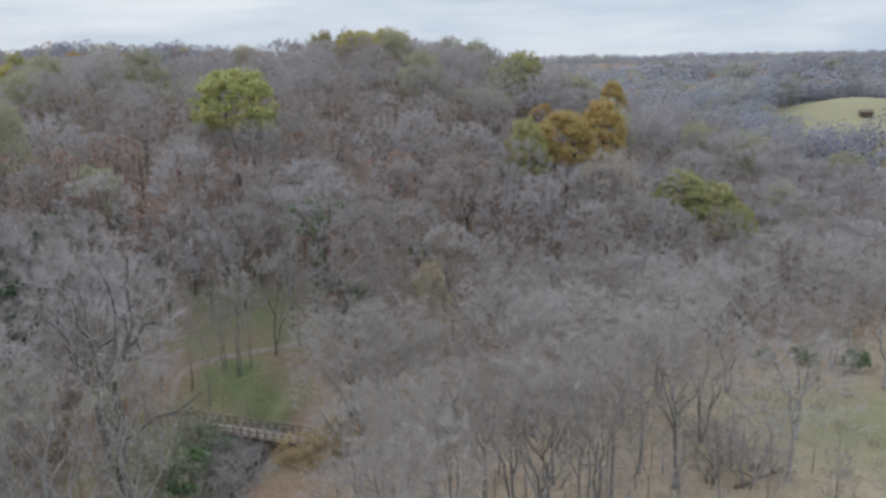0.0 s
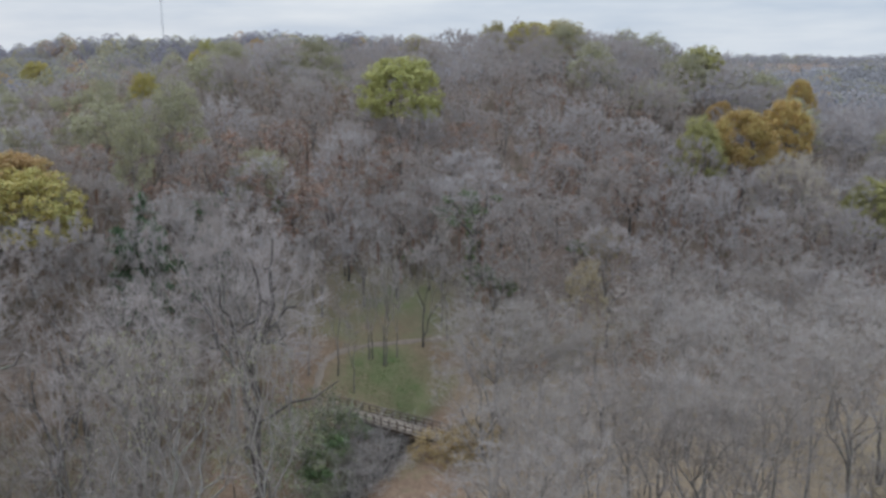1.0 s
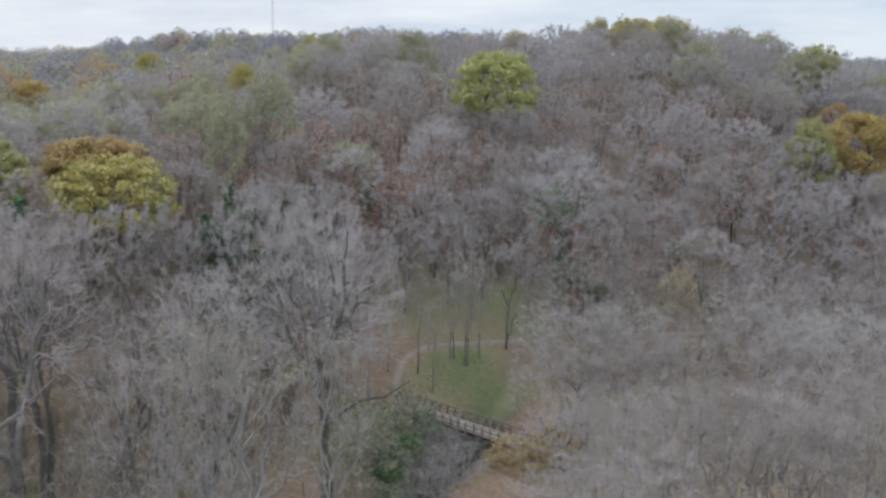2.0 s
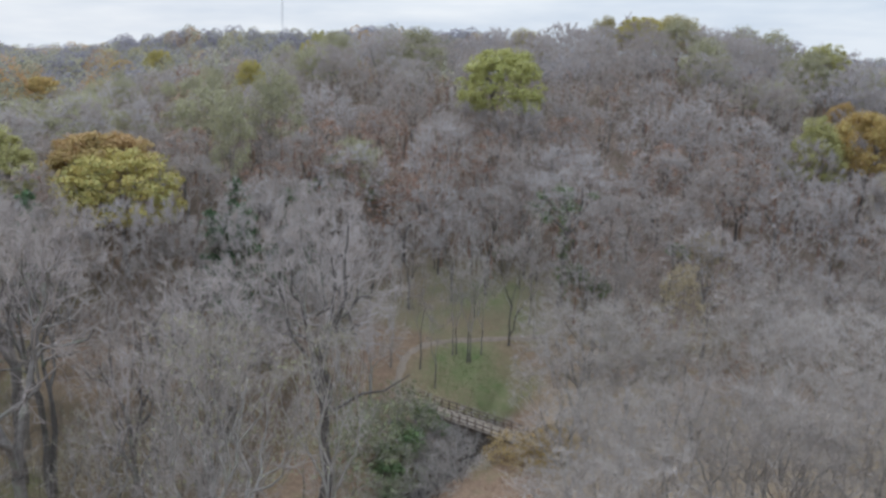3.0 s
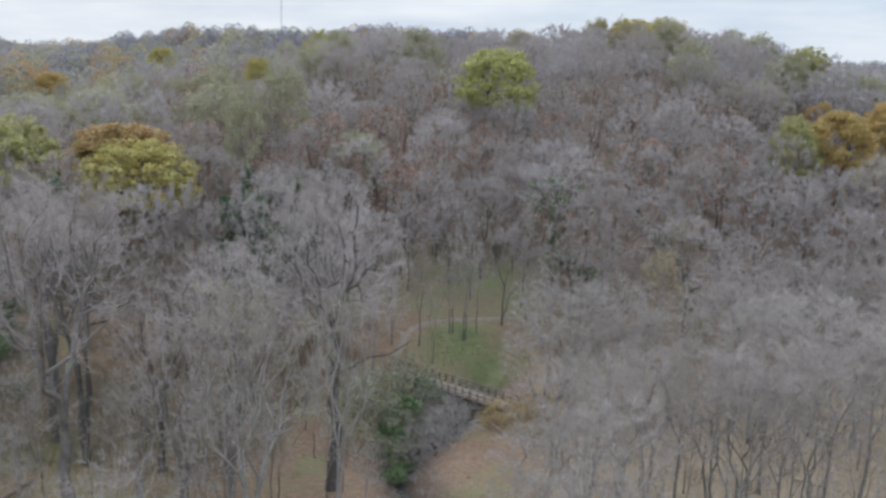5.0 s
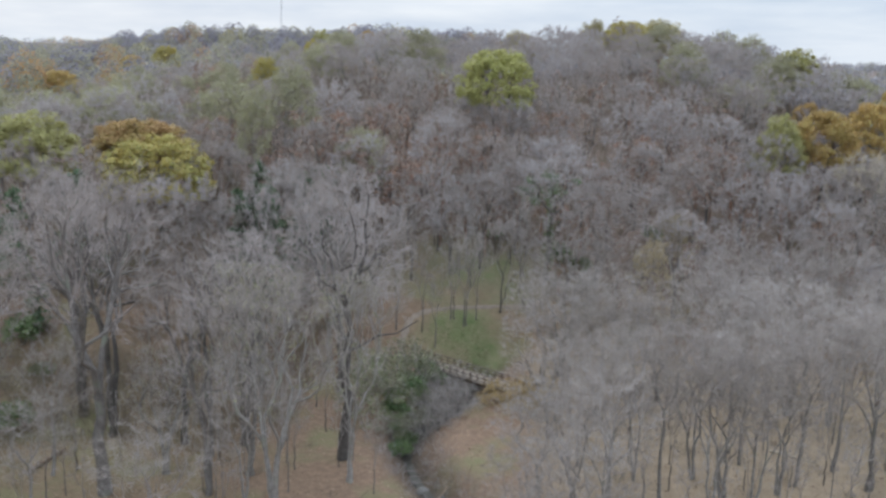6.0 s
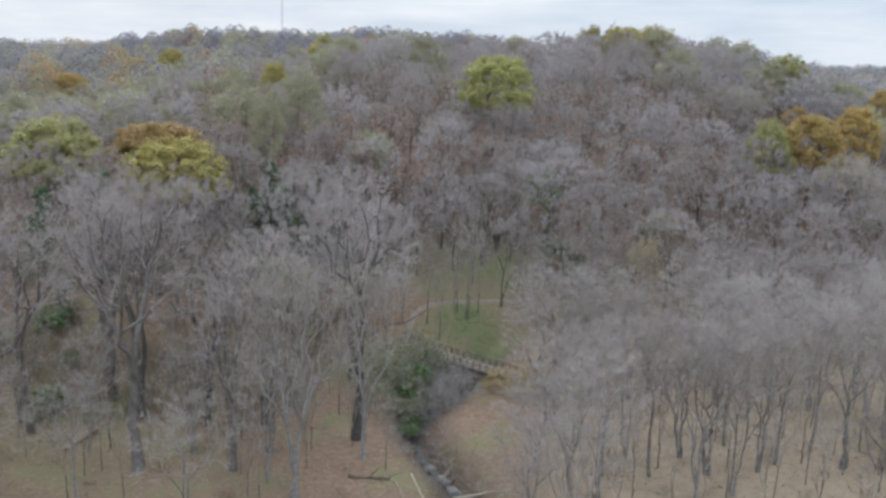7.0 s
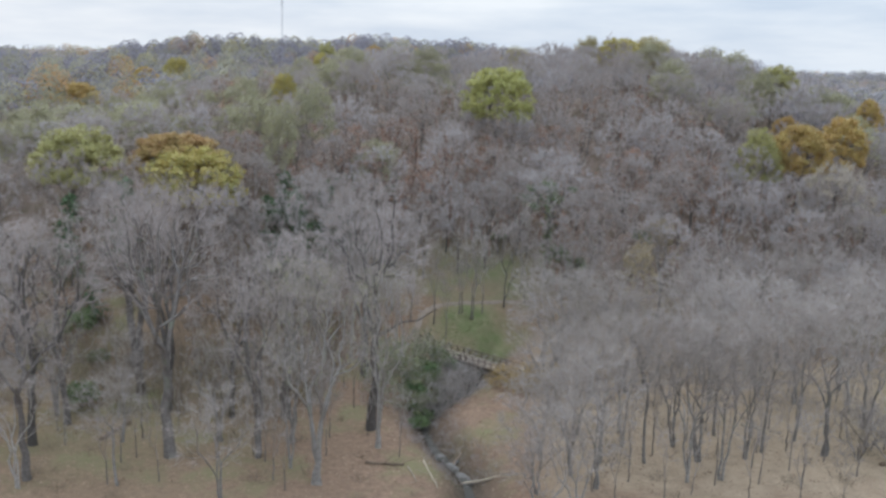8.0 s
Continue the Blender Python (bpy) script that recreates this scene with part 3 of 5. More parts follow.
# leafy ones: kind, seed, height, spread, crown base, leaves, label
LEAFY = (("green", 71, 17, 5.4, 6.5, M_GREEN, "broad tree still full of bright yellow-green leaves"), ("yellow", 72, 16, 5.9, 6.0, M_YELLOW, "domed tree with yellow autumn leaves"),
         ("gold", 73, 16, 5.7, 7.0, M_GOLD, "broad oak with golden-orange autumn leaves"), ("dull", 75, 16, 5.6, 6.0, M_DULL, "rounded tree with dull yellow-green leaves"), ("rust", 74, 15, 5.0, 7.5, M_RUST, "tree with rust-red autumn leaves"))
leafy = {}
for key, seed, h, w, low, mat, text in LEAFY:
    g_ = grow(seed, h, w, low, 0.22, 190, 4, 0.8, 0.035, (6, 4, 3), fill=0.32, uneven=0.17, mid=0.34, under=0.45)
    leafy[key] = tree_thing("leafy_tree", g_, M_BARK_DARK, M_TWIG_HILL, text, "leafy trees on the hill", (leafage(seed, g_[2], w * 0.165, 98, 0.23, 0.8), mat))
tree_olive = []
for i in range(3):
    g_ = grow(81 + i, 15.5, 5.0, 3.5, 0.17, 120, 10, 0.9, 0.04, (5, 4, 3), fill=0.36, uneven=0.14, under=0.3)
    tree_olive.append(tree_thing("leafy_tree", g_, M_BARK, M_TWIG_HILL, "half-bare tree with thin pale olive leaves", "olive trees on the hill", (leafage(20 + i, g_[2], 1.3, (56, 46, 48)[i], 0.23), M_OLIVE)))
g_ = grow(85, 15, 5.0, 3.5, 0.17, 110, 9, 1.1, 0.04, (5, 4, 3), uneven=0.2)
tree_fade = tree_thing("leafy_tree", g_, M_BARK_DARK, M_TWIG_HILL, "crest tree with thin brownish-yellow leaves", "leafy trees on the hill", (leafage(25, g_[2], 1.6, 120, 0.22), M_FADE))
g_ = grow(91, 12, 4.6, 3.0, 0.2, 90, 9, 1.0, 0.04, (5, 4, 3))
tree_tan = tree_thing("leafy_tree", g_, M_BARK, M_TWIG_HILL, "small tree with withered tan leaves", "leafy trees on the hill", (leafage(30, g_[2], 0.9, 26, 0.24), M_TAN_PALE))

taken = []


def put(src, x, y, scale, tall=1.0, turn=None):
    taken.append((x, y))
    return planted(src, x, y, scale, tall, turn)


def first(src, x, y, scale, tall=1.0, turn=0.0):
    """Sets the source tree itself in its place."""
    taken.append((x, y))
    src.matrix_basis = pose(x, y, gz(x, y), 0, 0, turn) @ Matrix.Diagonal((scale, scale, scale * tall, 1))


def free(x, y, gap):
    return all((x - a) ** 2 + (y - b) ** 2 > gap * gap for a, b in taken)


def stand(src, x, y, top, width, turn=0.0, source=False):
    """A tree by its place, the height of its top above the datum and the width of its crown."""
    h, w = SIZE[src.name]
    scale = width / (2 * w)
    return (first if source else put)(src, x, y, scale, (top - gz(x, y)) / (h * scale), turn)


# marked trees of the valley floor
stand(near_big[0], -9.8, 64.2, 25.3, 12.5, 40, True)
stand(near_big[1], -31.5, 67.0, 24.0, 12.0, 100, True)
stand(near_big[2], -27.5, 56.0, 26.8, 17.0, 10, True)
stand(near_fading, -13.0, 52.0, 20.3, 11.5, 200, True)
for k_, (x, y, top, w_) in enumerate(((-8.6, 60.0, 18.5, 7.5), (-19.5, 57.0, 17.0, 9.0), (-38.0, 50.0, 16.5, 9.5), (-40.0, 62.0, 20.0, 11.0), (-47.0, 60.0, 17.5, 11.0), (-20.5, 74.0, 18.0, 10.0),
                                     (-25.5, 76.0, 18.0, 10.5), (-12.5, 80.0, 23.0, 11.0), (-50.0, 54.0, 16.5, 10.0), (-24.5, 66.0, 17.5, 10.0), (-17.0, 60.5, 18.5, 9.0), (-36.0, 71.0, 21.0, 12.0))):
    stand(near_fading if k_ in (0, 10) else near_big[(k_ * 2 + 2) % 3], x, y, top, w_, 97 * k_)
for k_, (x, y, top, w_) in enumerate(((12.6, 59.4, 14.5, 9.5), (17.0, 60.0, 15.0, 9.5), (20.2, 56.2, 15.0, 9.0), (23.5, 57.2, 15.5, 9.0), (29.1, 63.9, 15.5, 9.5), (20.5, 64.2, 14.5, 9.5), (15.4, 63.6, 14.2, 9.0),
                                     (33.5, 67.2, 15.5, 10.0), (27.0, 62.0, 15.2, 9.0), (11.6, 54.0, 13.5, 8.5), (25.5, 67.5, 14.0, 9.5))):
    stand(near_open[k_ % 3], x, y, top, w_, 37 * k_, k_ < 3)
for k_, (x, y, top, w_) in enumerate(((11.1, 83.0, 12.6, 13.5), (20.7, 82.0, 13.2, 12.5), (33.5, 80.0, 14.8, 13.0), (8.6, 71.0, 9.8, 9.5))):
    stand(near_slim[k_], x, y, top, w_, 120 + 37 * k_, True)

for k_, (x, y, top, w_) in enumerate(((6.9, 60.5, 9.8, 8.5), (6.2, 52.0, 9.3, 8.0), (6.0, 45.0, 9.5, 7.5), (28.0, 84.0, 13.6, 11.0), (43.0, 78.0, 15.0, 12.0), (8.8, 78.5, 11.0, 9.5), (13.6, 77.0, 12.2, 10.0), (11.0, 65.5, 12.2, 9.5), (9.6, 56.5, 11.8, 9.0), (9.4, 48.5, 11.0, 8.5), (15.5, 87.5, 13.6, 11.0))):
    stand(near_slim[(k_ + 1) % 4], x, y, top, w_, 210 + 83 * k_)

for k_, (x, y, top, w_) in enumerate(((-20.0, 46.5, 11.0, 8.5), (-30.0, 50.0, 10.5, 8.5), (-38.0, 48.5, 11.5, 8.5), (-24.0, 60.0, 11.0, 8.5), (-33.0, 58.5, 12.0, 8.5), (-46.0, 56.0, 12.5, 9.0), (-16.0, 55.0, 12.5, 8.0), (-42.0, 64.0, 11.0, 8.5))):
    stand(near_fading if k_ % 4 == 3 else near_open[k_ % 3], x, y, top, w_, 71 * k_)

for k_, (x, y, top, w_) in enumerate(((-9.8, 89.5, 11.0, 8.0), (-11.0, 97.0, 14.5, 8.5), (-13.5, 92.5, 14.5, 9.0), (-15.0, 86.0, 15.5, 9.0))):
    stand(near_open[k_ % 3], x, y, top, w_, 59 * k_)

# marked trees of the hill: kind, place, height of the top above the datum, width of the crown
KINDS = {**leafy, "fade": tree_fade, "tan": tree_tan, "thin": tree_olive[1], "olive": tree_olive[0], "olive2": tree_olive[2]}
tree_pale = tree_thing("bare_tree", grow(58, 15, 5.2, 4.0, 0.15, 140, 22, 0.9, 0.045, (5, 4, 3), fill=0.32, uneven=0.1), M_BARK, M_TWIG_PALE, "rounded leafless tree with pale tan twigs", "bare trees on the hill")
KINDS["pale"] = tree_pale
SLOPE = (("green", 2.9, 143, 35.9, 13.6), ("gold", 54.3, 135, 28.2, 11.4), ("dull", 47.4, 133, 27.5, 9.2), ("gold", 64.2, 143, 29.4, 9.6), ("rust", 56.9, 152, 28.8, 5.0),
         ("pale", 55.6, 118, 24.0, 12.4), ("dull", 70.4, 125, 18.9, 11.5), ("dull", 74.0, 121, 17.6, 10.0), ("dull", 76.8, 117, 14.4, 6.0),
         ("yellow", -38.4, 100, 24.1, 14.0), ("rust", -43.9, 106, 25.6, 12.5), ("dull", -57.4, 104, 26.0, 15.0), ("tan", 21.3, 95.2, 14.6, 5.6), ("tan", 27.0, 108.0, 15.5, 6.5))
CREST = (("yellow", 32.0, 202, 43.6, 11.6), ("fade", 40.7, 206, 44.4, 11.3), ("olive", 62.5, 210, 41.8, 8.7), ("dull", 64.7, 186, 38.3, 12.1), ("fade", 8.0, 212, 41.0, 8.6), ("fade", 25.9, 215, 44.2, 7.0),
         ("olive", 82.1, 195, 33.2, 13.7), ("gold", 82.2, 175, 31.9, 6.2), ("olive", -33.3, 205, 39.5, 10.5), ("olive2", -22.3, 210, 40.1, 8.0), ("rust", -31.9, 235, 40.5, 5.4), ("olive", -32.6, 172, 35.9, 10.8))
BEYOND = (("gold", -121.5, 300, 31.2, 10.1), ("yellow", -116.6, 320, 34.7, 10.7), ("gold", -115.0, 232, 27.4, 13.6), ("yellow", -45.9, 240, 37.9, 6.5), ("dull", -60.7, 330, 42.0, 13.1), ("yellow", -37.1, 150, 33.5, 4.9))
OLIVES = (("olive", -27.1, 124, 33.1, 8.6), ("olive2", -30.0, 111, 30.4, 5.4), ("olive", 50.1, 166, 32.0, 13.4), ("olive2", 58.2, 183, 34.3, 5.6), ("olive", -60.8, 140, 28.2, 12.2), ("olive2", -71.6, 140, 26.8, 12.3),
          ("thin", -43.3, 134, 28.2, 6.4), ("olive", -37.0, 134, 28.0, 8.1), ("olive2", -77.2, 132, 25.0, 9.8), ("thin", -49.5, 130, 26.6, 8.1), ("olive", 93, 160, 24.0, 9.0), ("thin", 95, 150, 22.0, 9.0))
SHOWN, begun = [], set()
for k_, (x, y) in enumerate(((38, 213), (45, 214), (32, 210), (36, 219), (42, 221), (28, 222), (52, 216), (20, 216), (12, 219))):
    stand(hill_bare[k_ % 5], x, y, gz(x, y) + 10.6 + 0.8 * (k_ % 3), 9.0, 61 * k_)
for k_, (kind, x, y, top, w_) in enumerate(SLOPE + CREST + BEYOND + OLIVES):
    stand(KINDS[kind], x, y, top, w_, 53 * k_ + 20, KINDS[kind].name not in begun)
    begun.add(KINDS[kind].name)
    if y < 182 or y > 228 or kind == "yellow":
        SHOWN.append((x, y, w_ * 0.5))
for k_, (x, y) in enumerate(((24, 208), (29, 207), (34, 207), (39, 210), (26, 227), (33, 227), (40, 228), (47, 227))):
    stand(hill_bare[(k_ * 3) % 5], x, y, gz(x, y) + 8.0, 9.5, 83 * k_)
stand(hill_bare[0], -24.0, 97.0, 22.5, 10.0, 0, True)
stand(hill_bare[1], 30.2, 196.5, 39.0, 10.0, 20)
stand(hill_bare[4], 35.4, 197.0, 39.2, 10.0, 130)
stand(hill_bare[3], -20.5, 92.0, 21.5, 9.5, 70)
for k_, (x, y, top, w_) in enumerate(((-35.6, 90.0, 20.6, 9.0), (-41.0, 91.0, 20.3, 9.5), (-30.4, 90.5, 20.8, 9.0), (-46.5, 92.0, 20.0, 9.5))):
    stand(hill_bare[(k_ * 2 + 1) % 5], x, y, top, w_, 77 * k_)
M_RUSSET = leaf_material("withered_russet_leaves", (0.265, 0.155, 0.115), (0.32, 0.20, 0.145), (0.285, 0.195, 0.14), thin=0.15)
g_ = grow(92, 12, 4.0, 2.5, 0.18, 80, 10, 1.0, 0.04, (5, 4, 3))
tree_russet = tree_thing("leafy_tree", g_, M_BARK_DARK, M_TWIG_HILL, "low tree holding withered russet-brown leaves", "leafy trees on the hill", (leafage(93, g_[2], 0.7, 15, 0.24), M_RUSSET))
for k_, (x, y) in enumerate(((-18, 116), (-12, 120), (-7, 124), (-21, 121), (-1, 122), (7, 119), (16, 122), (-14, 128), (24, 128), (-26, 113), (2, 131), (35, 126), (12, 135), (-38, 118), (-9, 114))):
    stand(tree_russet, x, y, gz(x, y) + (11.5, 9.5, 10.5, 12.5)[k_ % 4], (8.0, 7.0, 9.0)[k_ % 3], 67 * k_, k_ == 0)
first(hill_bare[1], 12.5, 116.0, 1.0, 1.05, 0)
stand(hill_bare[2], -5.0, 119.0, 27.0, 9.0, 0, True)
for x, y, top, w_ in ((4.2, 101.0, 15.5, 8.0), (-2.5, 107.5, 18.0, 8.5), (-7.5, 105.0, 17.0, 9.0), (1.5, 109.5, 20.0, 9.0), (-4.5, 112.5, 20.5, 9.0), (6.0, 113.5, 21.5, 9.5)):
    stand(hill_bare[0 if x < 0 else 2], x, y, top, w_, 30 + 40 * x)
first(hill_bare[3], -16.0, 104.0, 1.0, 1.0, 0)
stand(hill_bare[0], 44.5, 116.0, 21.0, 9.0, 200)
for x, y, w_ in ((1.2, 136.5, 7.5), (5.8, 137.5, 7.0), (-2.6, 138.5, 7.0)):
    stand(hill_bare[2], x, y, gz(x, y) + 11.5, w_, 50 * x)
first(hill_bare[4], 30.0, 137.0, 1.0, 1.0, 0)

rngp = random.Random(5)


def clear_of(x, y):
    """Keeps other hill trees from growing in front of the leafy ones."""
    for a, b, r in SHOWN:
        dx, dy = a - 2.0, b + 4.0
        n = math.hypot(dx, dy)
        ahead = ((a - x) * dx + (b - y) * dy) / n
        side = abs((a - x) * dy - (b - y) * dx) / n
        if -r * 0.7 < ahead < r * (2.4 if b > 228 else 0.75 if b > 125 else 1.15) and side < r * 0.9:
            return False
    return True


# the grove and the wood by the creek, filled in
for x, y in scatter(7, 6000, (6, 78, 40, 97), lambda x, y: 7.4 if y > 76 else 9.2, lambda x, y: (x > 10.5 + 0.02 * (80 - y) or y > 108) and not (14 < x < 23 and 79 < y < 96) and y > 57 + 0.10 * x and not (12 < x < 34 and 64 < y < 77) and free(x, y, 3.6)
                    and clear_of(x, y) and not (x > 0.5 * y + 16 and y < 92 and rolling(x, y, 31.0) > 0.3)):
    top = float(np.interp(y, (40, 58, 74, 90, 97), (17.5, 16.5, 13.4, 14.4, 16.0))) + rngp.uniform(-1.8, 1.2)
    stand(near_slim[rngp.randrange(4)] if y > 74 else near_open[rngp.randrange(3)], x, y, top, rngp.uniform(10.5, 13.5), rngp.uniform(0, 360))
for x, y in scatter(8, 5000, (-85, -9, 50, 92), lambda x, y: 11.0 if y < 72 else 12.5, lambda x, y: (x < -16 or y > 84) and (y > 66 or x < -40) and x < -10.5 - 0.0 * y and free(x, y, 5.0) and x > -0.62 * (y + 25) - 8):
    top = float(np.interp(y, (44, 56, 64, 74, 92), (21.0, 23.5, 24.6, 23.6, 21.5))) + rngp.uniform(-1.6, 1.0) - (4.5 if x > -27 else 5.5 if x < -42 else 1.0)
    top = min(top, 18.5) if -36 < x < -20 and y > 74 else top
    stand(near_big[rngp.randrange(3)], x, y, top, rngp.uniform(12.5, 15.5), rngp.uniform(0, 360))

# the hillside: the nearest trees singly
hill_places = scatter(9, 26000, (-110, 125, 94, 232), lambda x, y: 6.3 + 0.006 * (y - 94),
                      lambda x, y: not (-11 < x < 12 and y < 112) and free(x, y, 4.2) and clear_of(x, y) and -0.66 * (y + 25) < x < 0.92 * (y + 5) and not (8 < x < 30 and y < 99))
hill_places.sort(key=lambda p: math.hypot(p[0], p[1]) - (30 if abs(p[0]) < 60 else 0))
def thinly_leaved(x, y):
    """Where the half-bare olive trees grow among the bare ones."""
    return rngp.random() < (0.46 if x < -22 - 0.1 * (y - 110) and y > 122 else 0.25 if x < -14 - 0.1 * (y - 110) and y > 112 else 0.08 if y > 150 else 0.01)


def crest_size(x, y):
    """Trees stay lower along the exposed crest."""
    return 1.0 - float(max(0.18 * ramp(165, 200, y) * (0.8 + 0.2 * ramp(18, -12, x)), 0.42 * ramp(116, 136, y) * ramp(-22, -42, x)))


mixed_in = {p for p in hill_places if thinly_leaved(*p)}
bare_hill = [p for p in hill_places if p not in mixed_in]
for x, y in bare_hill[:180]:
    s = rngp.uniform(0.80, 1.10) * crest_size(x, y)
    planted(hill_bare[rngp.randrange(5)], x, y, s, rngp.uniform(0.90, 1.08), rng=rngp)
olive_hill = [p for p in hill_places if p in mixed_in]
for x, y in olive_hill[:60]:
    planted(tree_olive[rngp.randrange(3)], x, y, rngp.uniform(0.75, 1.0) * crest_size(x, y), rngp.uniform(0.9, 1.05), rng=rngp)


# ---- woods further off, massed ----
def massed(name, template, places, sizes, material, label, seed):
    """Many far trees in one mesh."""
    rng = np.random.default_rng(seed)
    tv, tf = template
    k = len(places)
    xy = np.array(places, dtype=float)
    ang = rng.uniform(0, 6.283, k)
    s = np.asarray(sizes)
    ca, sa = np.cos(ang) * s, np.sin(ang) * s
    vx = ca[:, None] * tv[None, :, 0] - sa[:, None] * tv[None, :, 1] + xy[:, 0:1]
    vy = sa[:, None] * tv[None, :, 0] + ca[:, None] * tv[None, :, 1] + xy[:, 1:2]
    vz = tv[None, :, 2] * (s * rng.uniform(0.88, 1.15, k))[:, None] + ground_z(xy[:, 0], xy[:, 1])[:, None]
    v = np.stack((vx, vy, vz), -1).reshape(-1, 3)
    f = (tf[None, :, :] + (np.arange(k) * len(tv))[:, None, None]).reshape(-1, 3)
    tone = np.repeat(rng.uniform(0, 1, k), len(tv))
    return tagged(link_mesh(name, v, f, material, attr=("tone", tone)), label, "woods", kind="stuff")


def merged(*bufs):
    out = Buffer()
    for b in bufs:
        v, f = b.arrays()
        out.v.append(v), out.f.append(f + out.count)
        out.count += len(v)
    return out.arrays()


def far_leaves(seed, height, spread, count, size, low=0.5):
    """A far crown: an uneven rounded dome of leaf sprays on a short trunk."""
    rng = np.random.default_rng(seed)
    b = Buffer()
    b.tube(((0, 0, -1), (0.1, 0, height * 0.5), (0.2, 0.1, height * 0.75)), (0.25, 0.2, 0.06), 3)
    c = crown_points(rng, count, height, spread, height * low, 0.16, 0.2, 0.34, 0.3)
    o = c - np.array((0.0, 0.0, height * (low + 0.2 * (1 - low))))
    o /= np.linalg.norm(o, axis=1)[:, None]
    b.leaves(c, o + np.array((0, 0, 0.3)), size * rng.uniform(0.6, 1.3, count), rng, 0.3)
    return b.arrays()


far_bare = [merged(*grow(101 + i, 14.0, 5.2, 3.6, 0.12, 84, 24, 0.8, 0.085, (4, 3, 3), fill=0.28, uneven=0.12, under=0.2, mid=0.45)[:2]) for i in range(2)]
rngf = random.Random(8)
rest = bare_hill[180:]
third = len(rest) // 3
far_thin = merged(*grow(111, 14.0, 5.3, 3.6, 0.12, 84, 24, 0.8, 0.085, (4, 3, 3), stems=2, fill=0.28, uneven=0.14, under=0.2, mid=0.45)[:2])
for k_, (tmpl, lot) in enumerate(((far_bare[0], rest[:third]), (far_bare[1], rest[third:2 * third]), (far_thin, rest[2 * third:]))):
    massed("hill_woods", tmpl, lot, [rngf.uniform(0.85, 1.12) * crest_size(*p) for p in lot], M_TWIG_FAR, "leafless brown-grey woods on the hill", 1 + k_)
lot = olive_hill[60:]
M_OLIVE_MASS = leaf_material("hill_olive_leaves", (0.27, 0.262, 0.17), (0.345, 0.33, 0.20), (0.305, 0.28, 0.185), "tone", 0.2, 0.2)
massed("hill_woods", far_leaves(9, 14.5, 5.2, 420, 0.42, 0.4), lot, [rngf.uniform(0.8, 1.05) * crest_size(*p) for p in lot], M_OLIVE_MASS, "half-bare pale olive woods on the hill", 9)


def in_view(x, y):
    return -0.66 * (y + 40) < x < 0.95 * (y + 20)


def wooded(x, y):
    return all((x - a) ** 2 + (y - b) ** 2 > r * r for a, b, r in FIELDS)


# olive leaves with the blue of distance haze painted into their colour
M_OLIVE_HAZE = leaf_material("hazed_olive_leaves", (0.238, 0.243, 0.191), (0.354, 0.339, 0.220), (0.281, 0.249, 0.191), "tone", 0.4, 0.2)
M_YELLOW_FAR = leaf_material("distant_yellow_leaves", (0.38, 0.34, 0.15), (0.34, 0.32, 0.16), (0.37, 0.305, 0.15), "tone", 0.4)
M_RUST_FAR = leaf_material("distant_rust_leaves", (0.356, 0.235, 0.136), (0.421, 0.270, 0.123), (0.378, 0.230, 0.111), "tone", 0.4)
# grey and brown bare crowns, shifted to blue to stand in for haze
M_GREY_HAZE = leaf_material("hazed_grey_crowns", (0.255, 0.252, 0.268), (0.295, 0.29, 0.308), (0.275, 0.265, 0.272), "tone", 0.4, 0.12)
M_BROWN_HAZE = leaf_material("hazed_brown_crowns", (0.197, 0.193, 0.227), (0.264, 0.257, 0.297), (0.240, 0.218, 0.231), "tone", 0.4, 0.15)
behind = scatter(12, 36000, (-330, 430, 150, 480), lambda x, y: 8.4 if x < 0 else 6.4, lambda x, y: in_view(x, y) and (y > 234 or x > 126 or x < -112) and not (-25 < x < 66 and y < 300) and wooded(x, y) and clear_of(x, y))
far_tuft = {"leaf": far_leaves(2, 14, 6.4, 460, 0.62, 0.3)}
bare_places, olive_places, rust_places, yellow_places = [], [], [], []
for x, y in behind:
    u = rngf.random()
    left = x < 0
    if u < (0.46 if left else 0.06):
        olive_places.append((x, y))
    elif u < (0.58 if left else 0.085):
        yellow_places.append((x, y))
    elif u < (0.67 if left else 0.105):
        rust_places.append((x, y))
    else:
        bare_places.append((x, y))
mid_places = [p for p in bare_places if math.hypot(*p) < 330]
bare_places = [p for p in bare_places if math.hypot(*p) >= 330]
massed("distant_woods", far_leaves(6, 13.5, 6.2, 460, 0.62, 0.2), [p for p in mid_places if p[0] < 0], [rngf.uniform(0.85, 1.15) for p in mid_places if p[0] < 0], M_BROWN_HAZE, "leafless brown woods behind the hill, tinted blue as haze", 3)
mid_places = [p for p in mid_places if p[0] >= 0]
massed("distant_woods", far_leaves(6, 14.0, 5.4, 300, 0.72, 0.2), mid_places, [rngf.uniform(0.85, 1.15) for _ in mid_places], M_BROWN_HAZE, "leafless brown-grey woods beyond the hill, tinted blue as haze", 3)
massed("distant_woods", far_leaves(5, 13.5, 6.4, 300, 0.85, 0.2), [p for p in bare_places if p[0] < 0], [rngf.uniform(0.8, 1.15) for p in bare_places if p[0] < 0], M_BROWN_HAZE, "leafless brown woods behind the hill, tinted blue as haze", 3)
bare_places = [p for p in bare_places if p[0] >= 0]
massed("distant_woods", far_leaves(5, 14.0, 5.8, 260, 0.95, 0.2), bare_places, [rngf.uniform(0.8, 1.15) for _ in bare_places], M_GREY_HAZE, "leafless grey woods beyond the hill, tinted blue as haze", 3)
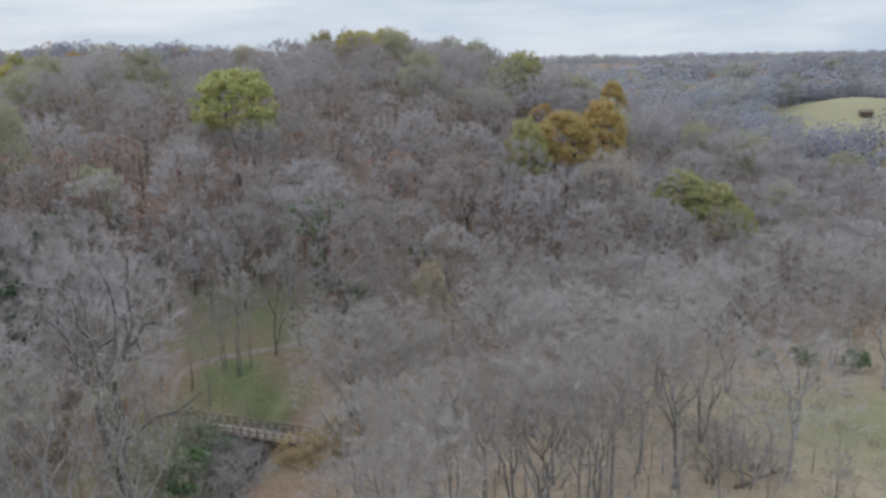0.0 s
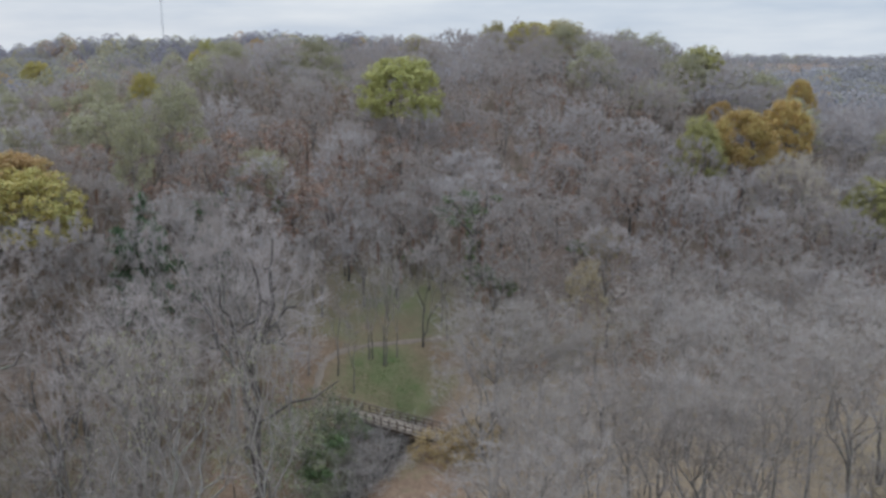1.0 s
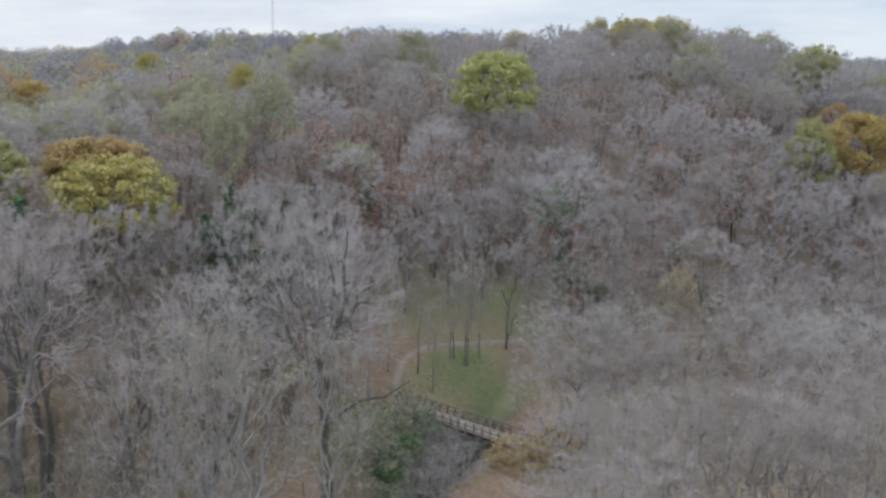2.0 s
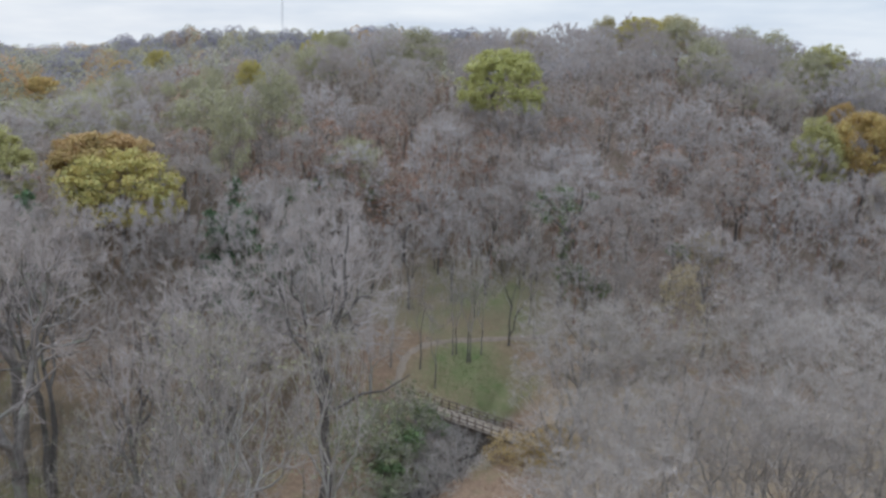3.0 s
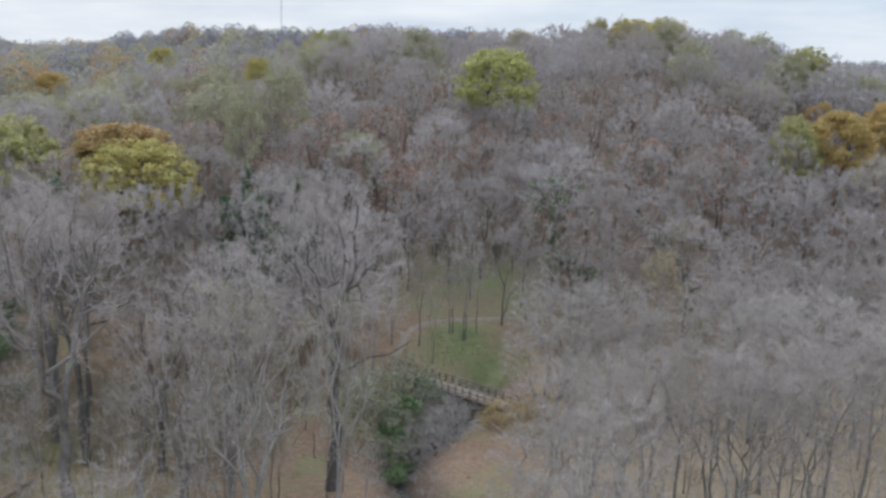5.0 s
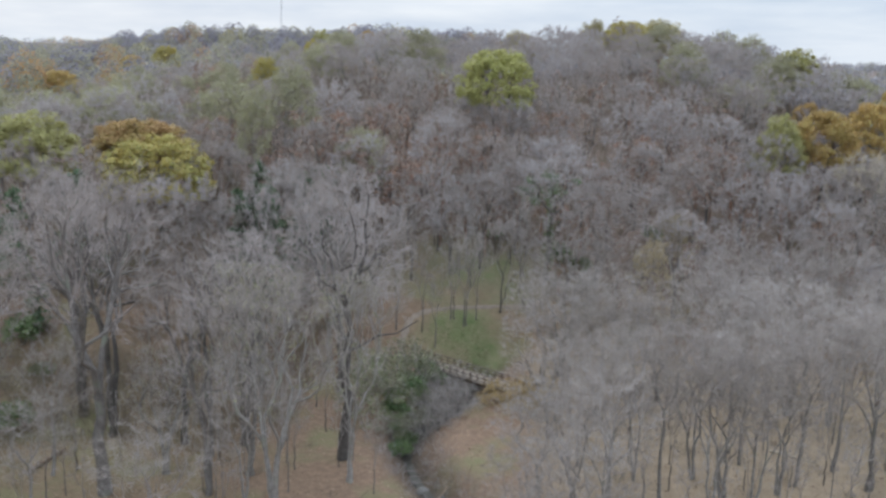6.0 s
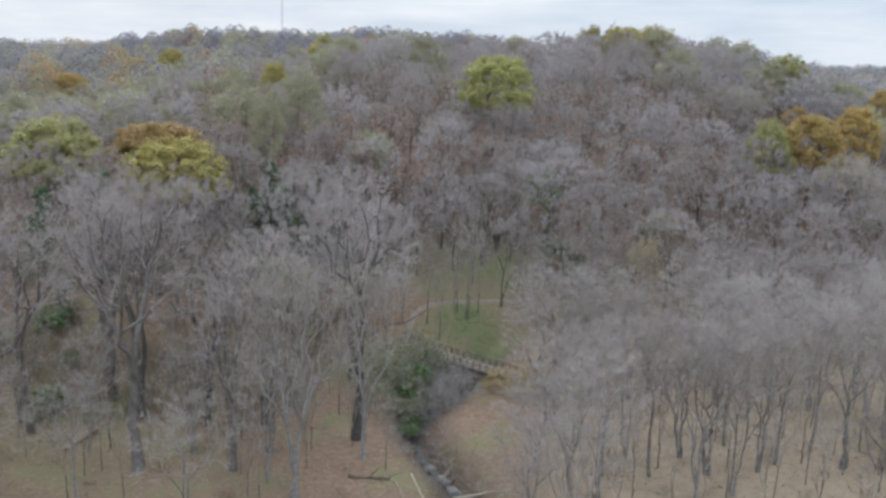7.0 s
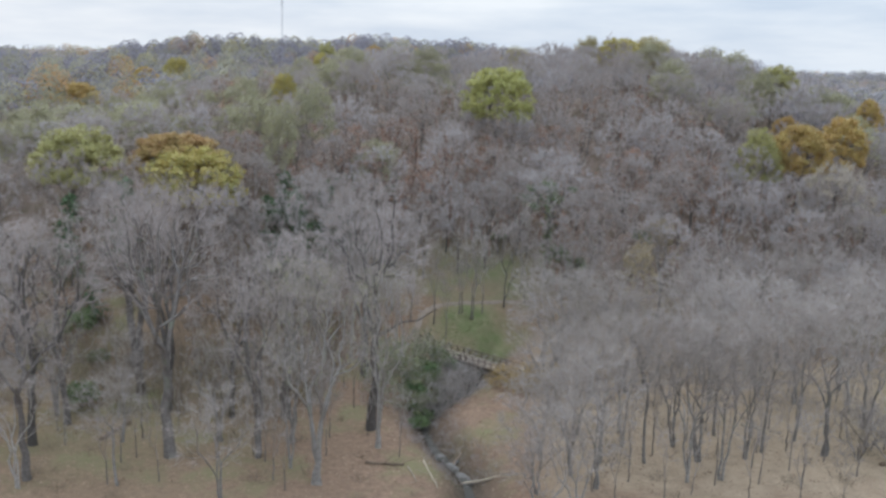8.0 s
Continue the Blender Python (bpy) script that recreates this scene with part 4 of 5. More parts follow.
massed("distant_woods", far_tuft["leaf"], olive_places, [rngf.uniform(0.7, 1.15) for _ in olive_places], M_OLIVE_HAZE, "pale olive woods beyond the hill, tinted blue as haze", 4)
massed("distant_woods", far_tuft["leaf"], yellow_places, [rngf.uniform(0.7, 1.05) for _ in yellow_places], M_YELLOW_FAR, "yellow autumn trees among distant woods", 5)
massed("distant_woods", far_tuft["leaf"], rust_places, [rngf.uniform(0.7, 1.05) for _ in rust_places], M_RUST_FAR, "rust-coloured trees among distant woods", 6)

ridge_places = scatter(14, 9000, (-520, 240, 470, 800), 9.6, lambda x, y: in_view(x, y) and y > 480 and wooded(x, y) and x < 0.2 * y)
ridge_crown = far_leaves(4, 15, 7.4, 300, 1.15, 0.1)
lots = {"grey": [], "olive": [], "rust": [], "yellow": []}
for p in ridge_places:
    u = rngf.random()
    lots["grey" if u < 0.60 else "olive" if u < 0.90 else "yellow" if u < 0.94 else "rust"].append(p)
for key, mat, lab in (("grey", M_BROWN_HAZE, "leafless grey-brown woods on the far ridge, tinted blue as haze"), ("olive", M_OLIVE_HAZE, "olive autumn woods on the far ridge, tinted blue as haze"),
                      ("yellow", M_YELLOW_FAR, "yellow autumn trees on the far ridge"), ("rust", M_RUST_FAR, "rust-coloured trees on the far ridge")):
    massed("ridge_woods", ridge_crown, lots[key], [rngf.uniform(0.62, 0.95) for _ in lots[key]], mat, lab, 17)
rim = []
rim += scatter(15, 16000, (60, 900, 300, 960), 9.5, lambda x, y: in_view(x, y) and (y > 480 or x > 430) and x > 0.2 * y and wooded(x, y))
rim += scatter(13, 12000, (-900, 2700, 380, 2900), 22.0,
              lambda x, y: in_view(x, y) and (y > 480 or x > 430) and wooded(x, y) and not (x < 900 and y < 960))
rim_tuft = far_leaves(3, 14, 7.0, 64, 1.9, 0.12)
kinds = {"grey": [], "olive": [], "rust": []}
for x, y in rim:
    u = rngf.random()
    kinds["olive" if u < (0.62 if x < 0 else 0.14) else "rust" if u < (0.74 if x < 0 else 0.17) else "grey"].append((x, y))
for key, mat, lab in (("grey", M_GREY_HAZE, "grey leafless woods towards the horizon, tinted blue as haze"), ("olive", M_OLIVE_HAZE, "olive-brown woods towards the horizon, tinted blue as haze"), ("rust", M_RUST_FAR, "rusty trees in woods towards the horizon")):
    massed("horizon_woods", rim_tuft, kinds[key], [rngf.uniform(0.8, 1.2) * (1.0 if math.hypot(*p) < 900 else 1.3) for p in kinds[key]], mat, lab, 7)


# ---- footbridge ----
def footbridge():
    root = tagged(new("footbridge"), "weathered timber footbridge with brown railings over the creek", "footbridge")
    a, b = BRIDGE_A.copy(), BRIDGE_B.copy()
    d = (b - a).normalized()
    side = Vector((-d.y, d.x, 0))
    length, width = (b - a).length, 1.9
    rng = random.Random(3)
    count = 78
    step = length / count
    plank = None
    for k in range(count):
        c = a + d * (k + 0.5) * step + side * width / 2
        m = Matrix.Translation((c.x, c.y, c.z + rng.uniform(-0.008, 0.008))) @ pose(0, 0, 0, 0, 0, math.degrees(math.atan2(d.y, d.x)) + rng.uniform(-0.5, 0.5))
        if plank is None:
            ob = part("plank", bar((0, -width / 2 - 0.12, 0), (0, width / 2 + 0.12, 0), step * 0.93, 0.05, 0.008), M_DECK, root)
            plank = ob.data
        else:
            ob = new("plank", plank)
            ob.parent = root
        ob.matrix_basis = m
    for k in (0.12, 0.95, 1.78):
        p = a + side * k
        part("beam", bar(p + Vector((0, 0, -0.22)), p + d * length + Vector((0, 0, -0.22)), 0.16, 0.36), M_RAIL, root)
    up = Vector((0, 0, 1))
    panels = 15
    for s in (0.0, width):
        base = a + side * s
        tops = [base + d * (0.1 + (length - 0.2) * k / panels) for k in range(panels + 1)]
        for p in tops:
            part("post", bar(p + up * -0.3, p + up * 0.92, 0.11, 0.11), M_RAIL, root)
        # near handrail paler: weathering, and sky light on its top put into the colour
        part("handrail", bar(tops[0] + up * 0.94 - d * 0.15, tops[-1] + up * 0.94 + d * 0.15, 0.20, 0.06), M_RAIL if s else M_DECK, root, "" if s else "pale weathered handrail, caught sky light in its colour")
        for z in (0.16, 0.54):
            part("lower_rail", bar(tops[0] + up * z, tops[-1] + up * z, 0.05, 0.10), M_RAIL, root)
    for e in (a + d * 0.25, b - d * 0.25):
        c = e + side * width / 2
        part("abutment", bar(c - side * 1.4 + up * -0.75, c + side * 1.4 + up * -0.75, 0.7, 1.0, 0.04), M_ROCK, root, "rough stone abutment")
    return root


footbridge()


# ---- shrubs, evergreens, saplings ----
def shrub(seed, height, spread, material, label, leaves=26, size=0.26, name="shrub", group="shrubs by the creek", twig=M_TWIG):
    g = grow(seed, height, spread, height * 0.12, 0.09, 70, 7, height * 0.2, 0.022, (4, 3, 3), stems=3)
    root = tagged(new(name), label, "shrub", group)
    link_mesh("stem", *g[0].arrays(), M_BARK, root)
    link_mesh("crown", *g[1].arrays(), twig, root)
    if leaves:
        link_mesh("foliage", *leafage(seed, g[2], spread * 0.28, leaves, size, 0.8).arrays(), material, root)
    return root


shrub_green = shrub(201, 3.4, 2.2, M_SHRUB, "dense green shrub with small leaves on the creek bank")
first(shrub_green, -4.0, 86.0, 0.62, 0.75, 0)
for x, y, s, h in ((-2.6, 84.4, 0.7, 0.8), (-4.6, 81.5, 0.8, 0.9), (-5.4, 79.8, 1.0, 0.9), (-6.4, 75.4, 0.9, 0.9), (-6.2, 83.6, 0.6, 0.9), (-6.6, 78.2, 0.7, 0.9), (-6.0, 73.0, 0.6, 0.9), (-5.3, 69.6, 0.75, 0.75), (-48, 83.0, 1.4, 1.0), (-40.5, 66.5, 1.2, 1.0),
                   (-44.5, 80.0, 0.8, 1.0), (12.5, 112.5, 1.0, 1.2), (15.0, 110.5, 0.9, 1.2), (3.5, 117, 0.8, 1.0), (-22.0, 122, 1.4, 1.2), (66, 88, 1.0, 1.0), (70, 84, 1.1, 1.0),
                   (62, 90, 0.8, 0.9), (26.0, 120.0, 0.9, 1.2), (-14.0, 126.0, 1.0, 1.1), (-4.9, 72.5, 0.80, 0.7)):
    put(shrub_green, x, y, s * 0.68, h)
shrub_pale = shrub(202, 3.6, 2.4, M_GREYGREEN, "sprawling shrub with grey-green leaves on the creek bank", 7, 0.17)
first(shrub_pale, -8.0, 75.5, 1.15, 1.1, 0)
for x, y, s, h in ((-7.6, 80.5, 1.1, 1.1), (-8.8, 70.5, 0.95, 0.9), (-7.8, 84.8, 0.95, 0.9), (-9.6, 77.5, 1.1, 1.1), (-10.5, 73.5, 1.0, 1.0), (-10.2, 81.5, 1.1, 1.0),
                   (-5.6, 76.6, 0.8, 1.0), (-6.4, 71.4, 0.8, 0.9), (-5.2, 82.2, 1.0, 1.05), (-4.2, 84.4, 0.95, 1.0), (-6.6, 87.0, 1.0, 1.1), (-11.5, 86.0, 1.0, 1.0), (-4.3, 76.5, 0.7, 0.8), (-5.2, 74.4, 0.8, 0.8), (-4.4, 79.0, 0.7, 0.8)):
    put(shrub_pale, x, y, s, h)
shrub_bare = shrub(203, 3.2, 2.3, M_TAN, "tangled leafless grey brush above the creek", 0)
first(shrub_bare, -3.6, 80.0, 0.8, 0.8, 0)
for x, y, s, h in ((-3.2, 74.2, 0.8, 0.7), (-5.6, 73.8, 0.8, 0.8), (-1.4, 77.6, 0.9, 0.8), (-0.9, 80.6, 0.9, 0.9), (0.4, 84.2, 0.8, 0.9), (-2.6, 78.0, 0.9, 0.8), (-4.2, 76.0, 0.8, 0.8), (1.7, 86.6, 0.9, 0.9), (-4.2, 72.6, 0.8, 0.8), (-0.6, 86.0, 0.8, 0.9), (-2.0, 83.0, 0.8, 0.9), (-3.0, 76.5, 0.6, 0.8), (-2.8, 84.5, 0.7, 0.8),
                   (-4.0, 83.0, 0.85, 0.95), (-2.4, 82.5, 0.95, 0.95), (-0.7, 82.5, 1.05, 0.95), (0.5, 87.0, 0.85, 0.95), (-2.9, 79.5, 0.95, 0.95), (-3.5, 78.0, 1.05, 0.95), (-1.6, 79.5, 0.85, 0.95), (-4.3, 80.0, 0.95, 0.95), (-0.1, 74.5, 1.05, 0.95)):
    put(shrub_bare, x, y, s * 0.98, h * 0.85)
for x, y, s, h in ((-3.1, 79.5, 1.15, 0.85), (-1.4, 82.0, 1.27, 0.85), (0.2, 85.5, 1.39, 0.85), (-1.9, 73.0, 1.15, 0.85), (-3.2, 73.0, 1.27, 0.85), (-0.4, 76.5, 1.39, 0.85),
                   (38.5, 63.5, 1.7, 1.0), (41.0, 62.0, 1.9, 1.0), (43.5, 64.5, 1.8, 1.1), (40.5, 66.0, 1.6, 1.0)):
    put(shrub_bare, x, y, s, h)
shrub_gold = shrub(204, 2.8, 2.6, M_TAN, "spreading shrub with golden-brown leaves by the footbridge", 17, 0.18)
first(shrub_gold, 4.8, 79.4, 0.85, 0.75, 0)
for x, y, s, h in ((7.0, 79.0, 1.0, 0.9), (3.3, 78.2, 0.55, 0.7), (5.9, 77.0, 0.7, 0.6), (8.6, 80.6, 0.9, 1.0)):
    put(shrub_gold, x, y, s, h)


def evergreen(seed, height, spread, label):
    """A ragged evergreen: whorls of drooping boughs with dark needles."""
    rng = np.random.default_rng(seed)
    root = tagged(new("evergreen_tree"), label, "tree", "evergreens on the hill")
    wood, buf = Buffer(), Buffer()
    wood.tube(((0, 0, -0.4), (0.05, 0.02, height * 0.5), (0, 0.05, height * 0.97)), (0.18, 0.12, 0.03), 6)
    for k in range(46):
        t = 0.08 + 0.9 * (k + rng.uniform()) / 46
        az = rng.uniform(0, 6.283)
        ln = spread * (1.05 - t) ** 0.7 * rng.uniform(0.6, 1.1) + 0.25
        p = np.array((0, 0, height * t))
        tip = p + np.array((math.cos(az) * ln, math.sin(az) * ln, -0.12 * ln + 0.25))
        wood.tube((p, (p + tip) / 2 + np.array((0, 0, 0.1)), tip), (0.03, 0.02, 0.008), 3)
        n = 34
        u = rng.uniform(0.15, 1.0, (n, 1))
        c = p + (tip - p) * u + rng.normal(size=(n, 3)) * 0.26 * (1.2 - 0.5 * u)
        buf.leaves(c, np.tile(np.array((math.cos(az) * 0.5, math.sin(az) * 0.5, 0.8)), (n, 1)), 0.30 * rng.uniform(0.6, 1.3, n), rng)
    link_mesh("trunk", *wood.arrays(), M_BARK_DARK, root)
    link_mesh("foliage", *buf.arrays(), M_CEDAR, root)
    return root


cedar = evergreen(301, 12, 3.2, "dark green evergreen tree among bare trees")
SIZE[cedar.name] = (12.0, 3.2)
stand(cedar, -24.0, 96.0, 19.4, 7.5, 0, True)
for x, y, s, h in ((-26.6, 97.0, 1.2, 0.75), (-21.6, 97.0, 1.1, 0.75), (-28.5, 99.0, 1.1, 0.8), (-19.5, 106.0, 0.9, 0.7), (-22.5, 108.5, 1.0, 0.75), (-27.5, 106.0, 1.1, 0.8), (-46.0, 93.0, 1.1, 1.0), (-52.0, 90.0, 1.0, 1.0), (-47, 84.5, 0.8, 0.6), (330, 520, 1.0, 1.0), (352, 540, 0.8, 1.0), (-150, 668, 0.9, 1.0)):
    put(cedar, x, y, s, h, 40 * len(taken))

# the ivy-clad tree at the foot of the hill
g_ = grow(95, 19, 5.0, 9.0, 0.24, 150, 16, 1.0, 0.036, (7, 4, 3), stems=1, uneven=0.25)
ivy_tree = tree_thing("bare_tree", g_, M_BARK_DARK, M_TWIG_HILL, "leafless tree with green ivy round trunk and limbs", "bare trees on the hill")
ivy_spots = [np.array((0.1, 0.0, z)) for z in np.linspace(1.5, 13, 12)] + [e * 0.8 + np.array((0, 0, 1.5)) for e in g_[2][:22:2]]
link_mesh("ivy", *leafage(41, ivy_spots, 0.9, 60, 0.24, 0.9).arrays(), M_SHRUB, ivy_tree, "dark green climbing ivy")
stand(ivy_tree, 10.3, 108.5, 22.5, 9.5, 0, True)

sapling_src = [tree_thing("sapling", grow(401 + i, 8.5, 1.6, 2.6, 0.045, 44, 9, 0.7, 0.022, (5, 3, 3), mid=0.4), M_BARK_MID, M_TWIG, "thin leafless sapling in leaf litter", "saplings") for i in range(3)]
spots = [(-3.5, 93.5), (-5.3, 96.0), (-1.9, 98.5), (-1.5, 98.6), (-0.3, 97.5), (0.0, 97.6), (1.2, 99.0), (-8.4, 95.5), (7.2, 102.5), (0.3, 105.0), (-8.8, 63.7), (-12.3, 69.7),
         (-6.3, 58.1), (-9.9, 62.6), (-13.6, 62.0), (-17.5, 60.5), (-18.6, 56.0), (-20.5, 63.5), (-15.5, 67.5), (-22.6, 68.5), (-28.5, 61.5), (-17.0, 52.5), (-30.5, 55.5), (-40.0, 60.0)]
spots += [(-7.5, 111), (-5, 113.5), (-2.6, 110.8), (-0.5, 113), (1.6, 110.9), (3.4, 113.4), (5.5, 111.2), (7.6, 113), (-3.8, 116.5), (0.8, 116.2), (5.0, 117), (-8.5, 107), (-9.2, 101), (6.6, 104.5)]
spots += scatter(21, 900, (-45, -13, 50, 88), 4.0, lambda x, y: True)[:26] + scatter(22, 1500, (8, 48, 50, 80), 3.2, lambda x, y: True)[:64]
for k, (x, y) in enumerate(spots):
    s = (0.75 if 9 < k < 24 or k > 37 else 1.2) + 0.35 * ((k * 37) % 10) / 10
    if k < 3:
        first(sapling_src[k], x, y, s, 1.0, 50 * k)
    else:
        put(sapling_src[k % 3], x, y, s, 1.0 + 0.2 * ((k * 13) % 7) / 7)


# ---- fallen wood and creek stones ----
def log(a, b, radius, material, label, stubs=0, seed=1, name="fallen_log"):
    rng = np.random.default_rng(seed)
    a = np.array((*a, gz(*a) + radius * 0.7))
    b = np.array((*b, gz(*b) + radius * 0.7))
    root = tagged(new(name), label, "log")
    root.location = a
    d = b - a
    pts = np.array([d * t + rng.normal(size=3) * radius * 0.35 * (0 < t < 1) for t in np.linspace(0, 1, 7)])
    buf = Buffer()
    rad = np.linspace(radius, radius * 0.6, 7) * rng.uniform(0.9, 1.1, 7)
    buf.tube(np.concatenate((pts[:1] - d * 0.002, pts, pts[-1:] + d * 0.002)), np.concatenate(((0.01,), rad, (0.01,))), 9)
    link_mesh("stem", *buf.arrays(), material, root)
    for k in range(stubs):
        p, q = along(list(pts), rng.uniform(0.35, 0.98))
        lim = Buffer()
        dirn = unit(q * 0.5 + rng.normal(size=3) * 0.7 + np.array((0, 0, 0.45)))
        lim.tube(bent(rng, p, dirn, rng.uniform(0.9, 2.6), 4, 0.16, 0.02), np.linspace(radius * 0.38, 0.012, 5), 5)
        link_mesh("branch", *lim.arrays(), material, root)
    return root


log((-35.1, 58.6), (-34.2, 63.2), 0.24, M_LOG, "rotting brown log on grassy woodland floor", 1, 1)
log((-32.6, 81.0), (-29.8, 81.9), 0.20, M_LOG, "short dark log lying in grass", 0, 2)
log((-9.3, 56.6), (-5.7, 56.2), 0.16, M_LOG, "mossy log with broken branches on leaf litter", 6, 3)
log((-4.0, 57.8), (-2.4, 52.8), 0.09, M_PALE_LOG, "pale barkless fallen branch on leaf litter", 2, 4, "fallen_branch")
log((-5.3, 55.9), (-4.2, 53.0), 0.07, M_PALE_LOG, "pale barkless fallen branch on leaf litter", 1, 5, "fallen_branch")
log((-38.5, 71.5), (-36.8, 70.0), 0.09, M_PALE_LOG, "pale fallen branch among bare trees", 2, 6, "fallen_branch")
log((-1.6, 60.6), (1.6, 66.6), 0.11, M_LOG, "dark fallen tree top with bare branches over the creek", 8, 7)
log((-0.6, 60.2), (2.4, 64.2), 0.09, M_LOG, "dark fallen tree top with bare branches over the creek", 6, 8)
log((-0.4, 57.6), (4.6, 55.6), 0.13, M_PALE_LOG, "bleached fallen limb beside the creek", 5, 9)
log((29.0, 70.5), (32.6, 68.6), 0.16, M_PALE_LOG, "broken pale limb lying among grove trees", 3, 10)
log((40.0, 62.0), (46.0, 64.0), 0.20, M_LOG, "fallen grey tree top with many branches", 9, 11)


def stone(x, y, r, seed):
    rng = np.random.default_rng(seed)
    bm = bmesh.new()
    bmesh.ops.create_icosphere(bm, subdivisions=2, radius=r)
    for v in bm.verts:
        k = 1 + 0.35 * noise.noise(v.co * (1.6 / r) + Vector((seed * 3.1, 0, 0)))
        v.co = Vector((v.co.x * k * 1.25, v.co.y * k, v.co.z * k * 0.6))
    ob = tagged(part("creek_stone", bm, M_ROCK), "pale grey stone in the creek bed", "stone", "creek stones")
    ob.matrix_basis = pose(x, y, gz(x, y) + r * 0.25, 0, 0, rng.uniform(0, 360))


for k, (x, y, r) in enumerate(((-3.2, 64.2, 0.35), (-2.6, 63.2, 0.5), (-2.1, 62.2, 0.35), (-1.5, 61.3, 0.55), (-1.0, 60.6, 0.4), (-0.4, 59.0, 0.5), (0.4, 57.6, 0.45), (-2.9, 62.6, 0.3),
                              (-0.9, 61.8, 0.3), (0.2, 58.6, 0.3), (-4.6, 70.0, 0.3), (-3.9, 66.6, 0.35))):
    stone(x, y, r, k)


# ---- mast and shed far off ----
def mast(x, y, height):
    root = tagged(new("radio_mast"), "slim grey lattice radio mast on the far ridge", "mast")
    root.location = (x, y, gz(x, y) - 0.5)
    legs = [Vector((math.cos(a) * 0.65, math.sin(a) * 0.65, 0)) for a in (0.3, 2.39, 4.49)]
    for p in legs:
        part("leg", bar(p, p * 0.7 + Vector((0, 0, height)), 0.15, 0.15, 0.0), M_STEEL, root)
    buf = Buffer()
    n = int(height / 2.0)
    for k in range(n):
        for i in range(3):
            f0, f1 = 1 - 0.3 * k / n, 1 - 0.3 * (k + 1) / n
            p, q = legs[i] * f0 + Vector((0, 0, height * k / n)), legs[(i + 1) % 3] * f1 + Vector((0, 0, height * (k + 1) / n))
            buf.tube((p, (p + q) / 2, q), (0.07, 0.07, 0.07), 3)
    link_mesh("lattice", *buf.arrays(), M_STEEL, root)
    for k in range(3):
        a = 0.3 + 2.09 * k
        c = Vector((math.cos(a) * 1.3, math.sin(a) * 1.3, height - 5))
        part("antenna", bar(c, c + Vector((0, 0, 2.6)), 0.35, 0.25, 0.03), M_STEEL, root)
    part("spire", bar((0, 0, height - 0.5), (0, 0, height + 4), 0.12, 0.12, 0.0), M_STEEL, root)


mast(-157.0, 680.0, 44.0)


def shed(x, y):
    root = tagged(new("shed"), "small dark timber shed in a far meadow", "shed")
    root.matrix_basis = pose(x, y, gz(x, y) - 0.1, 0, 0, -25) @ Matrix.Diagonal((0.65, 0.65, 0.65, 1))
    part("wall", bar((-4, 0, 1.6), (4, 0, 1.6), 5.0, 3.2, 0.03), M_SHED, root)
    bm = bmesh.new()
    pts = [(-4.4, -2.9, 3.1), (4.4, -2.9, 3.1), (4.4, 0, 4.7), (-4.4, 0, 4.7), (-4.4, 2.9, 3.1), (4.4, 2.9, 3.1)]
    vs = [bm.verts.new(p) for p in pts]
    bm.faces.new((vs[0], vs[1], vs[2], vs[3]))
    bm.faces.new((vs[3], vs[2], vs[5], vs[4]))
    ext = bmesh.ops.extrude_face_region(bm, geom=bm.faces[:])
    bmesh.ops.translate(bm, vec=(0, 0, 0.18), verts=[e for e in ext["geom"] if isinstance(e, bmesh.types.BMVert)])
    part("roof", bm, M_SHED, root, "low pitched dark roof")
    part("door", bar((-1.2, -2.53, 1.2), (1.2, -2.53, 1.2), 0.06, 2.4, 0.01), M_LOG, root)


shed(281, 336)

# ---- undergrowth, grass and fallen leaves, massed ----
rngu = np.random.default_rng(77)


def brush_template(seed, count, height, spread, width):
    rng = np.random.default_rng(seed)
    b = Buffer()
    base = rng.normal(size=(count, 3)) * np.array((spread * 0.35, spread * 0.35, 0.05))
    base[:, 2] = np.abs(base[:, 2])
    tip = base * np.array((2.0, 2.0, 1.0)) + rng.normal(size=(count, 3)) * spread * 0.35
    tip[:, 2] = height * rng.uniform(0.4, 1.0, count)
    b.slivers(base, tip, np.full(count, width), rng)
    mid = base + (tip - base) * rng.uniform(0.4, 0.9, (count, 1))
    end = mid + rng.normal(size=(count, 3)) * height * 0.22 + np.array((0, 0, height * 0.15))
    b.slivers(mid, end, np.full(count, width * 0.7), rng)
    return b.arrays()


places = scatter(31, 9000, (-100, 110, 96, 215), 3.2, lambda x, y: not (-11 < x < 13 and y < 114) and -0.66 * (y + 25) < x < 0.92 * (y + 5))
massed("undergrowth", brush_template(1, 38, 4.2, 1.8, 0.06), places, rngu.uniform(0.6, 1.3, len(places)), M_BRUSH, "leafless brown undergrowth on the hill", 21)
places = scatter(32, 3000, (-80, 80, 46, 98), 3.6, lambda x, y: not (-9.5 < x < 7 and 52 < y < 106) and rolling(x, y, 17.0) > -0.1)
massed("undergrowth", brush_template(2, 40, 1.6, 1.6, 0.035), places, rngu.uniform(0.5, 1.2, len(places)), M_BRUSH, "low leafless brush on the valley floor", 22)
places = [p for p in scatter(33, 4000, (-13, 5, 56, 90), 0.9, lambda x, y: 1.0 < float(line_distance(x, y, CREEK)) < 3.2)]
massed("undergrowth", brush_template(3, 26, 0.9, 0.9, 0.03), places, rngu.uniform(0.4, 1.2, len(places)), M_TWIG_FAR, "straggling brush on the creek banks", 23)

